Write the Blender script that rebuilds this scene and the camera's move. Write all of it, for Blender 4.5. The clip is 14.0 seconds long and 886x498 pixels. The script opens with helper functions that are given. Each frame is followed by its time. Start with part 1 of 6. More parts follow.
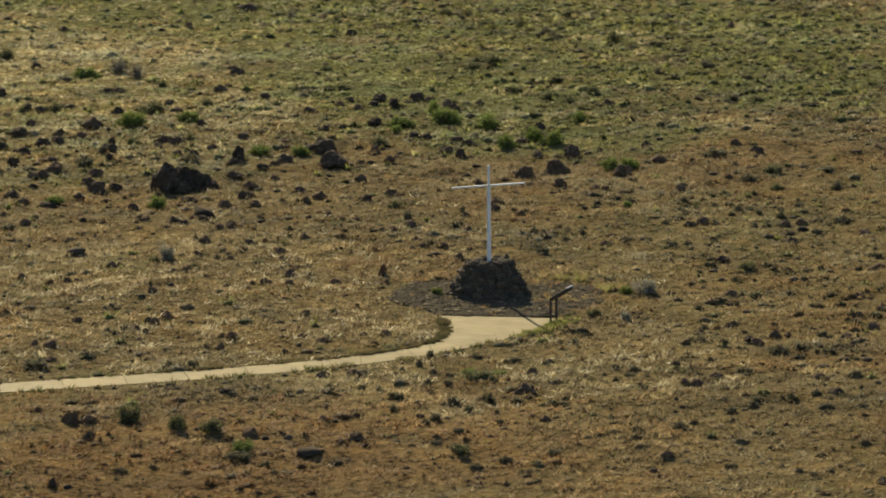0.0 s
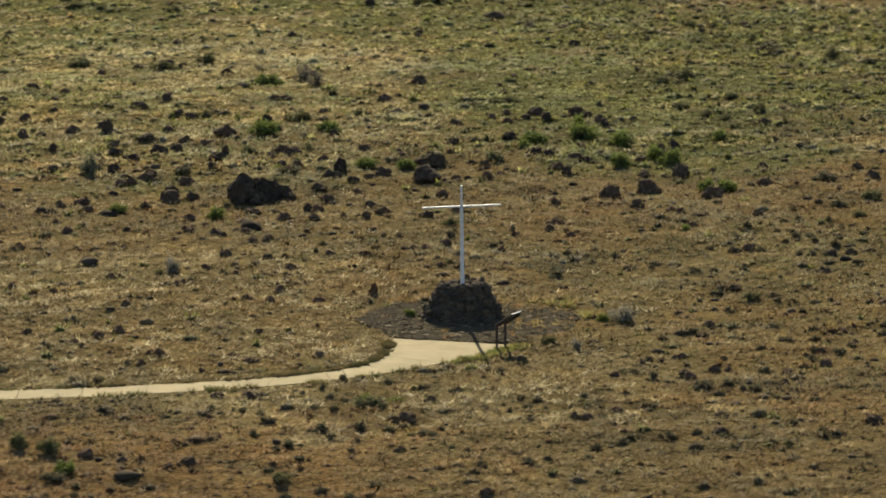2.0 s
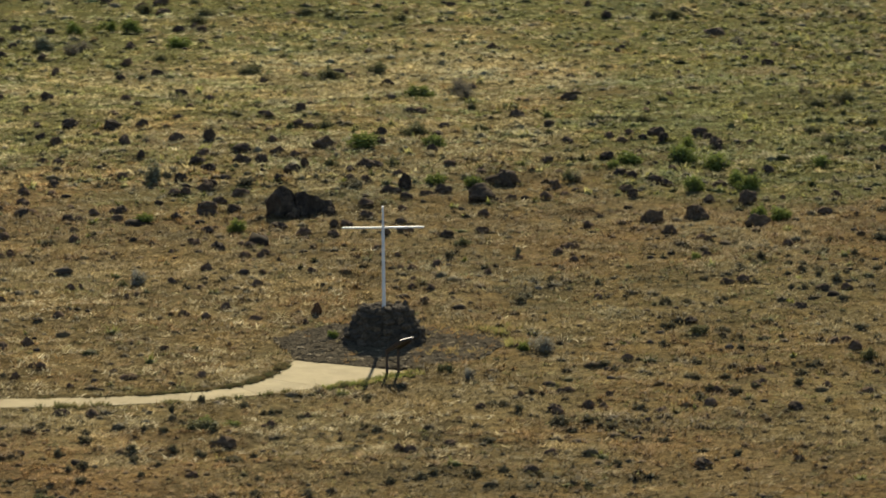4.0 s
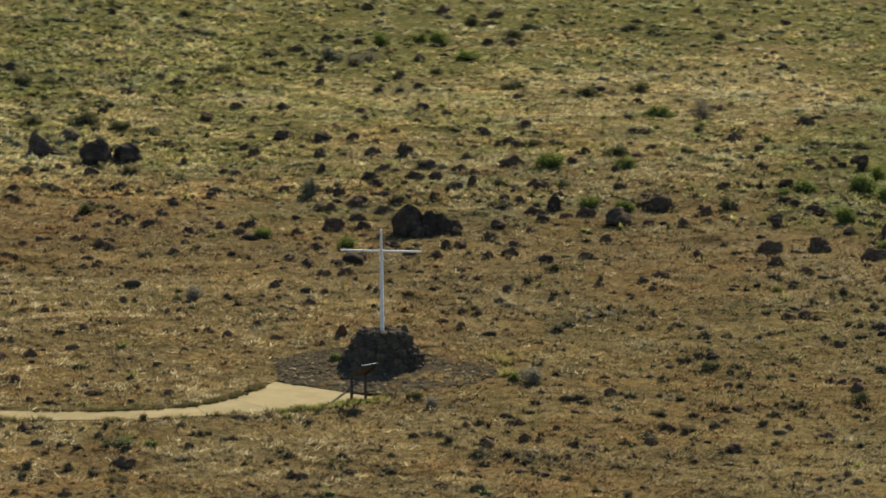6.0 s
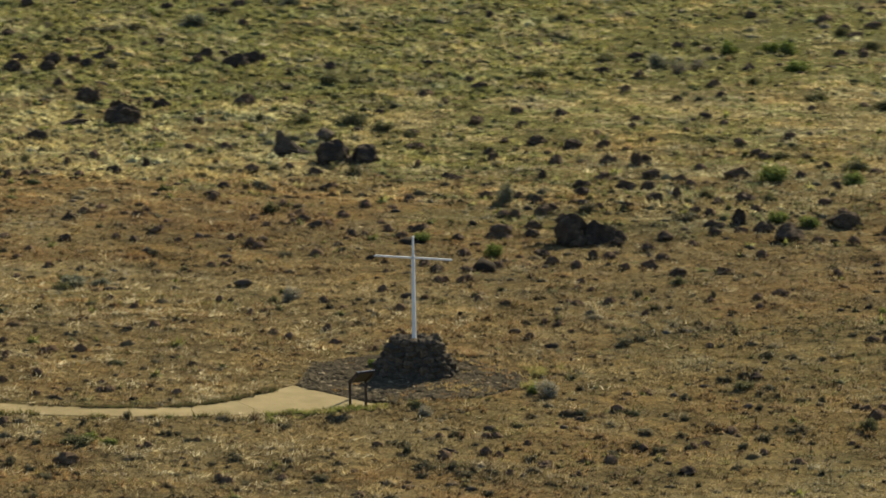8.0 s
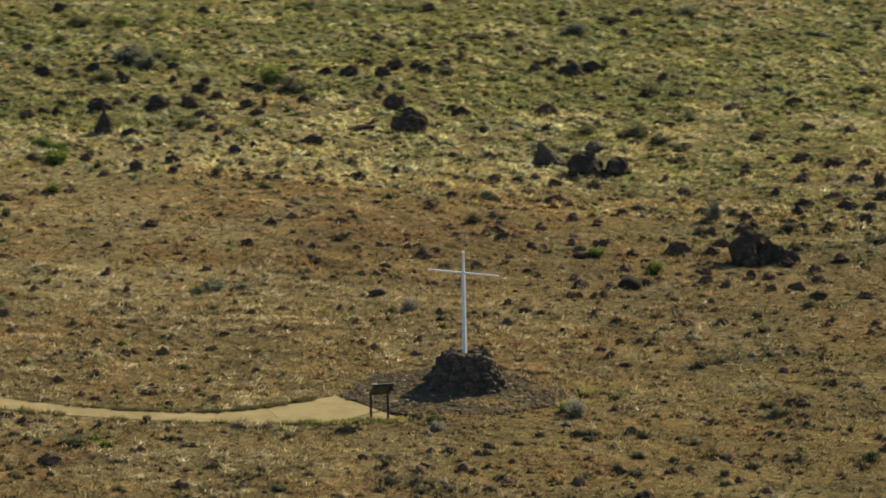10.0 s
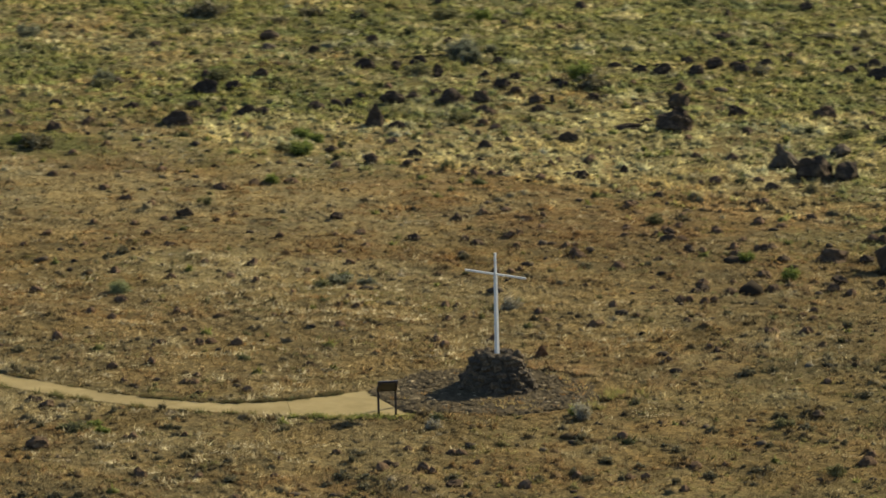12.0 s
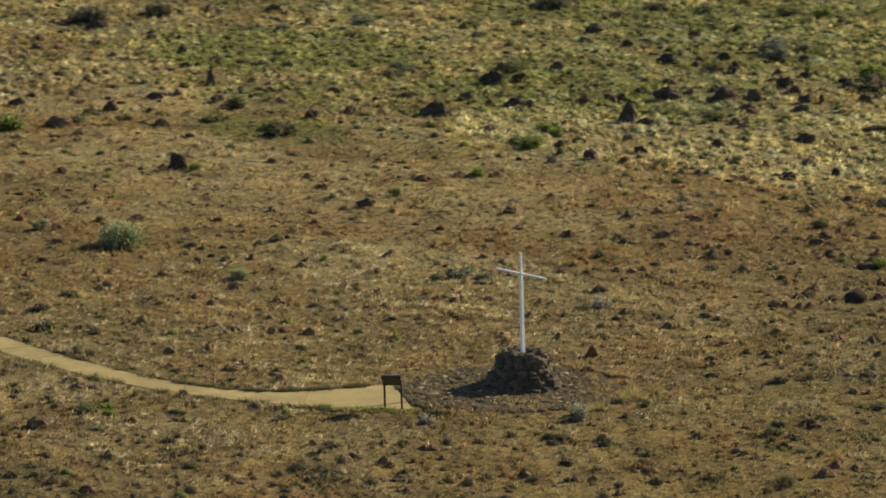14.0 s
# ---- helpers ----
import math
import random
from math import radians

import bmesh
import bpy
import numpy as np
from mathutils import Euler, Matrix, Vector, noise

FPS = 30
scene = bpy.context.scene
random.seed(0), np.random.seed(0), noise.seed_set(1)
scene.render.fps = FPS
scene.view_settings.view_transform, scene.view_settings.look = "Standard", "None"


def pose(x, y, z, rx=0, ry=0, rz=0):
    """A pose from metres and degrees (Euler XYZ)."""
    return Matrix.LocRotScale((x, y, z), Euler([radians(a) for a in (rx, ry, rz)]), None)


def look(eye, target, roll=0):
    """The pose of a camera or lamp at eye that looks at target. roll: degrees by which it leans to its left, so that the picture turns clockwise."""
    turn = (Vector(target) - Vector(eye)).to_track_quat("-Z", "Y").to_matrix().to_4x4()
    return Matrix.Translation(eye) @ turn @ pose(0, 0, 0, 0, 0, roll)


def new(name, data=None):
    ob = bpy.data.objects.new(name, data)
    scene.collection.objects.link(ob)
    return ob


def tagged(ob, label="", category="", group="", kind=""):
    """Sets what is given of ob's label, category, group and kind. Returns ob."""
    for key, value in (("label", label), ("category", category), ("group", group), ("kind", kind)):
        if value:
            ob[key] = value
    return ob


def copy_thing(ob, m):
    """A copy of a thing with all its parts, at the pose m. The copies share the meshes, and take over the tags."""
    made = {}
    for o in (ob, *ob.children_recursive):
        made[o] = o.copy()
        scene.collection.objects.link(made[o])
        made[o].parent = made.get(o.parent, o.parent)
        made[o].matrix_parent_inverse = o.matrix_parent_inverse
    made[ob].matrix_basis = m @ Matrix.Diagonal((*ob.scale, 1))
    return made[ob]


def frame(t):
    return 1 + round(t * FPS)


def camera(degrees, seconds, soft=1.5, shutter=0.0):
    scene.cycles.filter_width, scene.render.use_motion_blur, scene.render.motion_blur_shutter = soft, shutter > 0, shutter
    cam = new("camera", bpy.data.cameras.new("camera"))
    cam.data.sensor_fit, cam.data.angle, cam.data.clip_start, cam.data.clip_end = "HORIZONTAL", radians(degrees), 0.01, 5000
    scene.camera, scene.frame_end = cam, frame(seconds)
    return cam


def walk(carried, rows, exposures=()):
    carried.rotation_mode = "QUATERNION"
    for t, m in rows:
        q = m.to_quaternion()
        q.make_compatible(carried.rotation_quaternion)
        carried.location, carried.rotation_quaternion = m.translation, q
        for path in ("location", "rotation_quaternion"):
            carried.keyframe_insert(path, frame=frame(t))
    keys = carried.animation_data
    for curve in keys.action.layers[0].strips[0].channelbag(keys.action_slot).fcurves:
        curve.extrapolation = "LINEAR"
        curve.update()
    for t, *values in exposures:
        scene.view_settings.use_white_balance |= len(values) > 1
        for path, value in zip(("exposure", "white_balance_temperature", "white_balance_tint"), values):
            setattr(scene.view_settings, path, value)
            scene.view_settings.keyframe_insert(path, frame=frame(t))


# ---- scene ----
cam = camera(11.85, 14.0, soft=1.65, shutter=0.6)
# seconds, eye x y z, heading to the left of +y, pitch, lean (degrees)
FLIGHT = [
    (0.0, -49.30, -120.99, 26.22, -21.541, -10.790, -0.441),
    (0.5, -43.95, -122.09, 26.20, -19.193, -10.778, -0.501),
    (1.0, -38.51, -123.13, 26.18, -16.831, -10.749, -0.541),
    (1.5, -32.98, -123.96, 26.16, -14.477, -10.726, -0.583),
    (2.0, -27.36, -124.59, 26.17, -12.126, -10.726, -0.643),
    (2.5, -21.69, -125.01, 26.17, -9.808, -10.722, -0.676),
    (3.0, -15.98, -125.04, 26.08, -7.555, -10.683, -0.635),
    (3.5, -10.23, -124.78, 25.95, -5.281, -10.625, -0.565),
    (4.0, -4.49, -124.35, 25.86, -2.884, -10.565, -0.513),
    (4.5, 1.24, -123.86, 25.86, -0.276, -10.518, -0.525),
    (5.0, 6.94, -123.32, 25.91, 2.428, -10.461, -0.549),
    (5.5, 12.65, -122.64, 25.97, 5.077, -10.426, -0.559),
    (6.0, 18.35, -121.75, 25.96, 7.728, -10.404, -0.588),
    (6.5, 23.99, -120.56, 25.89, 10.411, -10.372, -0.590),
    (7.0, 29.54, -119.06, 25.81, 13.185, -10.343, -0.610),
    (7.5, 35.09, -117.34, 25.69, 16.009, -10.299, -0.644),
    (8.0, 40.55, -115.28, 25.59, 18.971, -10.216, -0.721),
    (8.5, 45.98, -113.12, 25.55, 21.905, -10.148, -0.808),
    (9.0, 51.22, -111.00, 25.61, 24.737, -10.099, -0.887),
    (9.5, 56.32, -108.82, 25.71, 27.500, -10.067, -0.958),
    (10.0, 61.36, -106.45, 25.81, 30.233, -10.048, -1.021),
    (10.5, 66.40, -103.77, 25.86, 32.970, -10.041, -1.075),
    (11.0, 71.36, -100.94, 25.97, 35.707, -10.043, -1.139),
    (11.5, 76.16, -97.90, 26.04, 38.445, -10.032, -1.230),
    (12.0, 80.75, -94.58, 26.10, 41.198, -10.028, -1.287),
    (12.5, 85.12, -91.11, 26.19, 43.892, -10.033, -1.320),
    (13.0, 89.40, -87.50, 26.28, 46.513, -10.031, -1.353),
    (13.5, 93.49, -83.71, 26.34, 49.149, -10.028, -1.385),
    (14.0, 97.36, -79.83, 26.38, 51.707, -10.026, -1.372),
]


def flight_pose(x, y, z, yaw, pitch, lean):
    a, b = radians(yaw), radians(pitch)
    ahead = Vector((-math.sin(a) * math.cos(b), math.cos(a) * math.cos(b), math.sin(b)))
    eye = Vector((x, y, z))
    return look(eye, eye + 100 * ahead, lean)


walk(cam, [(t, flight_pose(*row)) for t, *row in FLIGHT], exposures=[(0.0, 1.0), (5.0, 1.02), (8.0, 1.06), (14.0, 1.13)])

# ---- light: low morning sun ahead of the camera, clear sky ----
SUN_ELEVATION, SUN_AZIMUTH = radians(26.0), radians(6.7)
world = bpy.data.worlds.new("world")
scene.world = world
world.use_nodes = True
wn = world.node_tree
sky = wn.nodes.new("ShaderNodeTexSky")
sky.sky_type, sky.sun_disc = "NISHITA", False
sky.sun_elevation, sky.sun_rotation = SUN_ELEVATION, SUN_AZIMUTH
sky.altitude, sky.dust_density = 1200, 1.5
wn.links.new(sky.outputs["Color"], wn.nodes["Background"].inputs["Color"])
wn.nodes["Background"].inputs["Strength"].default_value = 0.067
sun_data = bpy.data.lights.new("sun", "SUN")
sun_data.energy, sun_data.angle, sun_data.color = 4.45, radians(0.53), (1.0, 0.88, 0.615)
sun = new("sun", sun_data)
sun_way = Vector((math.sin(SUN_AZIMUTH) * math.cos(SUN_ELEVATION), math.cos(SUN_AZIMUTH) * math.cos(SUN_ELEVATION), math.sin(SUN_ELEVATION)))
sun.matrix_basis = look(sun_way * 200, (0, 0, 0))



# ---- smooth value noise, the lie of the land and the kinds of cover ----
def lattice(ix, iy, seed):
    h = (ix.astype(np.int64) * 374761393 + iy.astype(np.int64) * 668265263 + seed * 974711) & 0x7FFFFFFF
    h = ((h ^ (h >> 13)) * 1274126177) & 0x7FFFFFFF
    return ((h ^ (h >> 16)) & 0xFFFF) / 65535.0


def value_noise(x, y, size, seed):
    x, y = np.asarray(x, float) / size, np.asarray(y, float) / size
    ix, iy = np.floor(x), np.floor(y)
    fx, fy = x - ix, y - iy
    fx, fy = fx * fx * (3 - 2 * fx), fy * fy * (3 - 2 * fy)
    a, b = lattice(ix, iy, seed), lattice(ix + 1, iy, seed)
    c, d = lattice(ix, iy + 1, seed), lattice(ix + 1, iy + 1, seed)
    return (a * (1 - fx) + b * fx) * (1 - fy) + (c * (1 - fx) + d * fx) * fy


PAD_CENTRE, PAD_RADIUS = (0.05, -0.6), 3.35
PAD_CORNER_A, PAD_CORNER_B = (-2.76, -2.85), (0.5, -4.6)
NORTH_EDGE = [(-2.76, -2.85), (-3.1, -4.2), (-3.7, -5.7), (-4.65, -6.85), (-6.4, -7.6), (-8.7, -8.05), (-12.5, -8.15), (-18, -7.95), (-30, -7.5), (-50, -6.5)]
SOUTH_EDGE = [(0.5, -4.6), (-0.85, -5.9), (-2.4, -7.0), (-4.2, -8.0), (-6.7, -8.85), (-9.2, -9.25), (-12.7, -9.4), (-18.3, -9.2), (-30, -8.85), (-50, -7.9)]


def smooth_curve(points, steps):
    """Catmull-Rom through the points, steps to a stretch."""
    p = np.array([points[0], *points, points[-1]], float)
    out = []
    for k in range(1, len(p) - 2):
        for s in np.arange(steps) / steps:
            a, b, c, d = p[k - 1], p[k], p[k + 1], p[k + 2]
            out.append(0.5 * (2 * b + (c - a) * s + (2 * a - 5 * b + 4 * c - d) * s**2 + (3 * b - a - 3 * c + d) * s**3))
    out.append(p[-2])
    return np.array(out)


NORTH, SOUTH = smooth_curve(NORTH_EDGE, 24), smooth_curve(SOUTH_EDGE, 24)
PATH_MIDDLE, PATH_HALF = (NORTH + SOUTH) / 2, np.linalg.norm(NORTH - SOUTH, axis=1) / 2


def off_path(x, y):
    """Metres from the paved path's edge; negative on it."""
    x, y = np.asarray(x, float), np.asarray(y, float)
    best = np.full(x.shape, 1e9)
    for (mx, my), half in zip(PATH_MIDDLE[::2], PATH_HALF[::2]):
        best = np.minimum(best, np.hypot(x - mx, y - my) - half)
    return best


def beyond_chord(x, y):
    (ax, ay), (bx, by) = PAD_CORNER_A, PAD_CORNER_B
    n = math.hypot(bx - ax, by - ay)
    return ((x - ax) * (by - ay) - (y - ay) * (bx - ax)) / n


def off_pad(x, y):
    ang = np.arctan2(np.asarray(y) - PAD_CENTRE[1], np.asarray(x) - PAD_CENTRE[0])
    edge = PAD_RADIUS + 0.16 * np.sin(3 * ang + 1) + 0.1 * np.sin(7 * ang) + 0.06 * np.sin(13 * ang + 2)
    return np.hypot(np.asarray(x) - PAD_CENTRE[0], np.asarray(y) - PAD_CENTRE[1]) - edge


HOLLOWS = ((-15, 39, 8, 0.4), (-3, 22.5, 5, 0.17), (-45, 42, 7, 0.29), (-30, 37, 7, 0.2), (-8, 61, 7, 0.15), (-46, 57, 6, 0.12))


def land(x, y):
    """Height of the ground: a gentle fall to the north-east with low swells and grassy hummocks."""
    x, y = np.asarray(x, float), np.asarray(y, float)
    swell = 0.22 * (value_noise(x, y, 13, 3) - 0.5) + 0.1 * (value_noise(x, y, 4.5, 4) - 0.5)
    hummock = 0.2 * np.clip(value_noise(x, y, 1.15, 5) - 0.42, 0, 1) + 0.13 * np.clip(value_noise(x, y, 0.62, 6) - 0.4, 0, 1) - 0.05
    calm = np.clip((np.hypot(x + 1.0, y + 2.0) - 5.0) / 5, 0, 1) * np.clip((np.abs(y + 8.5) - 1.4) / 2.5 + (x > 0), 0, 1)
    far = np.clip(1.3 - np.hypot(x + 20, y - 30) / 150, 0, 1)
    dip = 0.0006 * np.clip(y - 52, 0, 28) ** 2
    for cx, cy, reach, deep in HOLLOWS:
        dip = dip + deep * np.exp(-((x - cx) ** 2 + (y - cy) ** 2) / reach**2)
    return -0.13 - 0.01537 * x - 0.01322 * y - dip + (swell + hummock * far) * calm


def patch(x, y, cx, cy, rx, ry):
    d = ((x - cx) / rx) ** 2 + ((y - cy) / ry) ** 2
    wobble = 0.8 * (value_noise(x, y, 5, 21) - 0.5) + 0.6 * (value_noise(x, y, 1.7, 22) - 0.5)
    return np.clip(1.35 - d + wobble, 0, 1)


def cover(x, y):
    """How much rust-brown grass, pale straw and green scrub grows at a place, each 0 to 1."""
    x, y = np.asarray(x, float), np.asarray(y, float)
    big, mid = value_noise(x, y, 11, 11), value_noise(x, y, 3.2, 12)
    rust = np.clip((value_noise(x, y, 8, 13) * 0.6 + mid * 0.4 - 0.54) * 5, 0, 1) * 0.32
    straw = np.clip((big * 0.55 + value_noise(x, y, 2.4, 14) * 0.45 - 0.5) * 4, 0, 1) * 0.5
    green = np.clip((value_noise(x, y, 9, 15) * 0.6 + value_noise(x, y, 2.8, 16) * 0.4 - 0.56) * 4, 0, 1) * np.clip(0.12 + (y - 12) / 60, 0.12, 0.4)
    for cx, cy, rx, ry in ((-15, -18, 10, 8), (-21, 26, 12, 6), (-26, 14, 9, 5), (-13, 31, 7, 4), (-45, 28, 6, 4), (5, -1, 3, 2)):
        rust = np.maximum(rust, (1.0 if cy < -10 else 0.6) * patch(x, y, cx, cy, rx, ry))
    for cx, cy, rx, ry in ((3, 64, 11, 14), (-6, 58, 14, 8), (-40, 40, 9, 5), (-33, 43, 8, 5), (-20, 48, 10, 7), (-27, 37, 12, 6), (-37, 30, 9, 6), (-44, 17, 8, 5), (-30, 18, 11, 7), (-19, 10, 8, 4), (-63, 24, 10, 7), (-67, 47, 8, 5), (-53, 64, 9, 6)):
        straw = np.maximum(straw, patch(x, y, cx, cy, rx, ry))
    for cx, cy, rx, ry in ((20, 47, 12, 11), (33, 62, 15, 18), (31, 44, 9, 10), (19, 74, 11, 18), (18, 57, 7, 8), (-62, 66, 26, 12), (-31, 60, 14, 8), (-36, 80, 44, 16), (-9, 75, 13, 9), (-18, 67, 7, 6), (-13, 42, 5, 4), (-48, 43, 10, 7), (-66, 40, 9, 7), (-46, 25, 5, 3), (15, 31, 6, 6), (0, 94, 36, 12), (15, 2, 12, 15)):
        green = np.maximum(green, patch(x, y, cx, cy, rx, ry) * (0.15 if cy < 10 else 1.0))
    slope = np.clip((y - 30 + 0.25 * (x + 20)) / 25, 0, 1) * np.clip((12 - x) / 25, 0, 1)
    green = np.maximum(green, slope * np.clip(value_noise(x, y, 3.5, 17) * 1.6 - 0.1, 0, 1))
    straw = np.maximum(straw, slope * np.clip(value_noise(x, y, 2.6, 18) * 1.5 - 0.35, 0, 1))
    return rust * (1 - 0.6 * green) * (1 - 0.75 * slope), straw * (1 - 0.35 * green), green


# ---- materials ----
def material(name):
    mat = bpy.data.materials.new(name)
    mat.use_nodes = True
    nt = mat.node_tree
    return mat, nt, nt.nodes["Principled BSDF"]


def node(nt, kind, **inputs):
    n = nt.nodes.new(kind)
    for key, value in inputs.items():
        n.inputs[key.replace("_", " ")].default_value = value
    return n


def noise_of(nt, scale, detail=4, rough=0.6, coord="Object"):
    tc = nt.nodes.new("ShaderNodeTexCoord")
    n = node(nt, "ShaderNodeTexNoise", Scale=scale, Detail=detail, Roughness=rough)
    nt.links.new(tc.outputs[coord], n.inputs["Vector"])
    return n.outputs["Fac"]


def ramp(nt, fac, stops):
    r = nt.nodes.new("ShaderNodeValToRGB")
    while len(r.color_ramp.elements) < len(stops):
        r.color_ramp.elements.new(0.5)
    for e, (pos, col) in zip(r.color_ramp.elements, stops):
        e.position, e.color = pos, (*col, 1)
    nt.links.new(fac, r.inputs["Fac"])
    return r.outputs["Color"]


def mixed(nt, fac, a, b, mode="MIX"):
    m = nt.nodes.new("ShaderNodeMix")
    m.data_type, m.blend_type = "RGBA", mode
    for value, socket in ((fac, m.inputs[0]), (a, m.inputs[6]), (b, m.inputs[7])):
        if hasattr(value, "is_output"):
            nt.links.new(value, socket)
        else:
            socket.default_value = value if isinstance(value, float) else (*value, 1)
    return m.outputs[2]


def bumped(nt, bsdf, height, strength, distance):
    b = node(nt, "ShaderNodeBump", Strength=strength, Distance=distance)
    nt.links.new(height, b.inputs["Height"])
    nt.links.new(b.outputs["Normal"], bsdf.inputs["Normal"])


def soil_material():
    mat, nt, bsdf = material("dry_soil")
    at = nt.nodes.new("ShaderNodeAttribute")
    at.attribute_name = "cover"
    sep = nt.nodes.new("ShaderNodeSeparateColor")
    nt.links.new(at.outputs["Color"], sep.inputs["Color"])
    base = ramp(nt, noise_of(nt, 1.1, 6, 0.7), [(0.3, (0.092, 0.071, 0.035)), (0.52, (0.146, 0.113, 0.056)), (0.72, (0.195, 0.15, 0.076))])
    col = mixed(nt, sep.outputs["Red"], base, (0.165, 0.112, 0.053))
    col = mixed(nt, sep.outputs["Green"], col, (0.22, 0.178, 0.09))
    col = mixed(nt, sep.outputs["Blue"], col, (0.115, 0.112, 0.047))
    mat_of_straw = ramp(nt, noise_of(nt, 3.2, 6, 0.75), [(0.34, (0.55, 0.54, 0.52)), (0.5, (1, 1, 1)), (0.66, (1.4, 1.37, 1.3))])
    col = mixed(nt, 1.0, col, mat_of_straw, "MULTIPLY")
    grit = ramp(nt, noise_of(nt, 11.0, 5, 0.75), [(0.36, (0.5, 0.48, 0.45)), (0.52, (1, 1, 1)), (0.66, (1.35, 1.3, 1.2))])
    col = mixed(nt, 1.0, col, grit, "MULTIPLY")
    patches = ramp(nt, noise_of(nt, 0.42, 4, 0.6), [(0.34, (0.8, 0.84, 0.9)), (0.5, (1, 1, 1)), (0.66, (1.18, 1.1, 1.0))])
    col = mixed(nt, 1.0, col, patches, "MULTIPLY")
    nt.links.new(col, bsdf.inputs["Base Color"])
    bsdf.inputs["Roughness"].default_value = 0.95
    bsdf.inputs["Specular IOR Level"].default_value = 0.0
    bumped(nt, bsdf, noise_of(nt, 5.0, 6, 0.7), 0.9, 0.12)
    return mat


def leaf_material(name, glow=0.35, rough=0.8):
    """Leaves and blades coloured by the mesh, lit through from behind."""
    mat, nt, bsdf = material(name)
    at = nt.nodes.new("ShaderNodeAttribute")
    at.attribute_name = "tint"
    nt.links.new(at.outputs["Color"], bsdf.inputs["Base Color"])
    bsdf.inputs["Roughness"].default_value = rough
    bsdf.inputs["Specular IOR Level"].default_value = 0.08
    tr = nt.nodes.new("ShaderNodeBsdfTranslucent")
    nt.links.new(at.outputs["Color"], tr.inputs["Color"])
    mx = node(nt, "ShaderNodeMixShader", Fac=glow)
    nt.links.new(bsdf.outputs["BSDF"], mx.inputs[1])
    nt.links.new(tr.outputs["BSDF"], mx.inputs[2])
    nt.links.new(mx.outputs["Shader"], nt.nodes["Material Output"].inputs["Surface"])
    return mat


def basalt_material(name, dark, light, dust, dust_amount, relief=(14.0, 0.8, 0.05)):
    """Dark lava rock, pitted, with dust and lichen in blotches, each stone of its own tone."""
    mat, nt, bsdf = material(name)
    info = nt.nodes.new("ShaderNodeObjectInfo")
    base = ramp(nt, noise_of(nt, 5.0, 6, 0.7), [(0.3, dark), (0.7, light)])
    tone = ramp(nt, info.outputs["Random"], [(0.0, (0.66, 0.66, 0.68)), (0.55, (1.0, 0.97, 0.93)), (1.0, (1.38, 1.24, 1.1))])
    col = mixed(nt, 1.0, base, tone, "MULTIPLY")
    blotch = ramp(nt, noise_of(nt, 2.6, 5, 0.65), [(0.55, (0, 0, 0)), (0.75, (dust_amount,) * 3)])
    col = mixed(nt, blotch, col, dust)
    nt.links.new(col, bsdf.inputs["Base Color"])
    bsdf.inputs["Roughness"].default_value = 0.95
    bsdf.inputs["Specular IOR Level"].default_value = 0.03
    bumped(nt, bsdf, noise_of(nt, relief[0], 6, 0.7), relief[1], relief[2])
    return mat


def concrete_material():
    mat, nt, bsdf = material("tan_concrete")
    info = nt.nodes.new("ShaderNodeObjectInfo")
    base = ramp(nt, noise_of(nt, 0.9, 6, 0.65), [(0.3, (0.2, 0.155, 0.07)), (0.55, (0.255, 0.202, 0.095)), (0.75, (0.3, 0.242, 0.12))])
    tone = ramp(nt, info.outputs["Random"], [(0.0, (0.9, 0.9, 0.9)), (1.0, (1.06, 1.05, 1.03))])
    col = mixed(nt, 1.0, base, tone, "MULTIPLY")
    spots = ramp(nt, noise_of(nt, 3.5, 4, 0.7), [(0.6, (0, 0, 0)), (0.72, (0.35, 0.35, 0.35))])
    col = mixed(nt, spots, col, (0.15, 0.115, 0.06))
    nt.links.new(col, bsdf.inputs["Base Color"])
    bsdf.inputs["Roughness"].default_value = 0.75
    bsdf.inputs["Specular IOR Level"].default_value = 0.04
    bumped(nt, bsdf, noise_of(nt, 60.0, 3, 0.6), 0.25, 0.01)
    return mat


def paint_material(name, colour, rough, metal=0.0, wear=(0.5, 0.48, 0.45), amount=0.3, scale=6.0):
    mat, nt, bsdf = material(name)
    worn = ramp(nt, noise_of(nt, scale, 5, 0.7), [(0.52, (0, 0, 0)), (0.7, (amount,) * 3)])
    nt.links.new(mixed(nt, worn, colour, wear), bsdf.inputs["Base Color"])
    bsdf.inputs["Roughness"].default_value, bsdf.inputs["Metallic"].default_value = rough, metal
    bumped(nt, bsdf, noise_of(nt, 40.0, 3, 0.6), 0.15, 0.004)
    return mat


SOIL = soil_material()
GRASS = leaf_material("dry_grass", 0.36)
LEAF = leaf_material("scrub_leaf", 0.22)
BASALT = basalt_material("field_basalt", (0.04, 0.031, 0.023), (0.138, 0.1, 0.066), (0.24, 0.17, 0.1), 0.85)
BLACK_BASALT = basalt_material("black_basalt", (0.028, 0.023, 0.018), (0.105, 0.08, 0.058), (0.21, 0.155, 0.098), 0.78)
CAIRN_STONE = basalt_material("cairn_basalt", (0.045, 0.039, 0.031), (0.145, 0.122, 0.09), (0.23, 0.19, 0.125), 0.5)
PALE_ROCK = basalt_material("weathered_rock", (0.072, 0.058, 0.042), (0.19, 0.152, 0.108), (0.28, 0.22, 0.145), 0.6)
MORTAR = basalt_material("mortar", (0.045, 0.038, 0.03), (0.12, 0.1, 0.074), (0.15, 0.12, 0.085), 0.3)
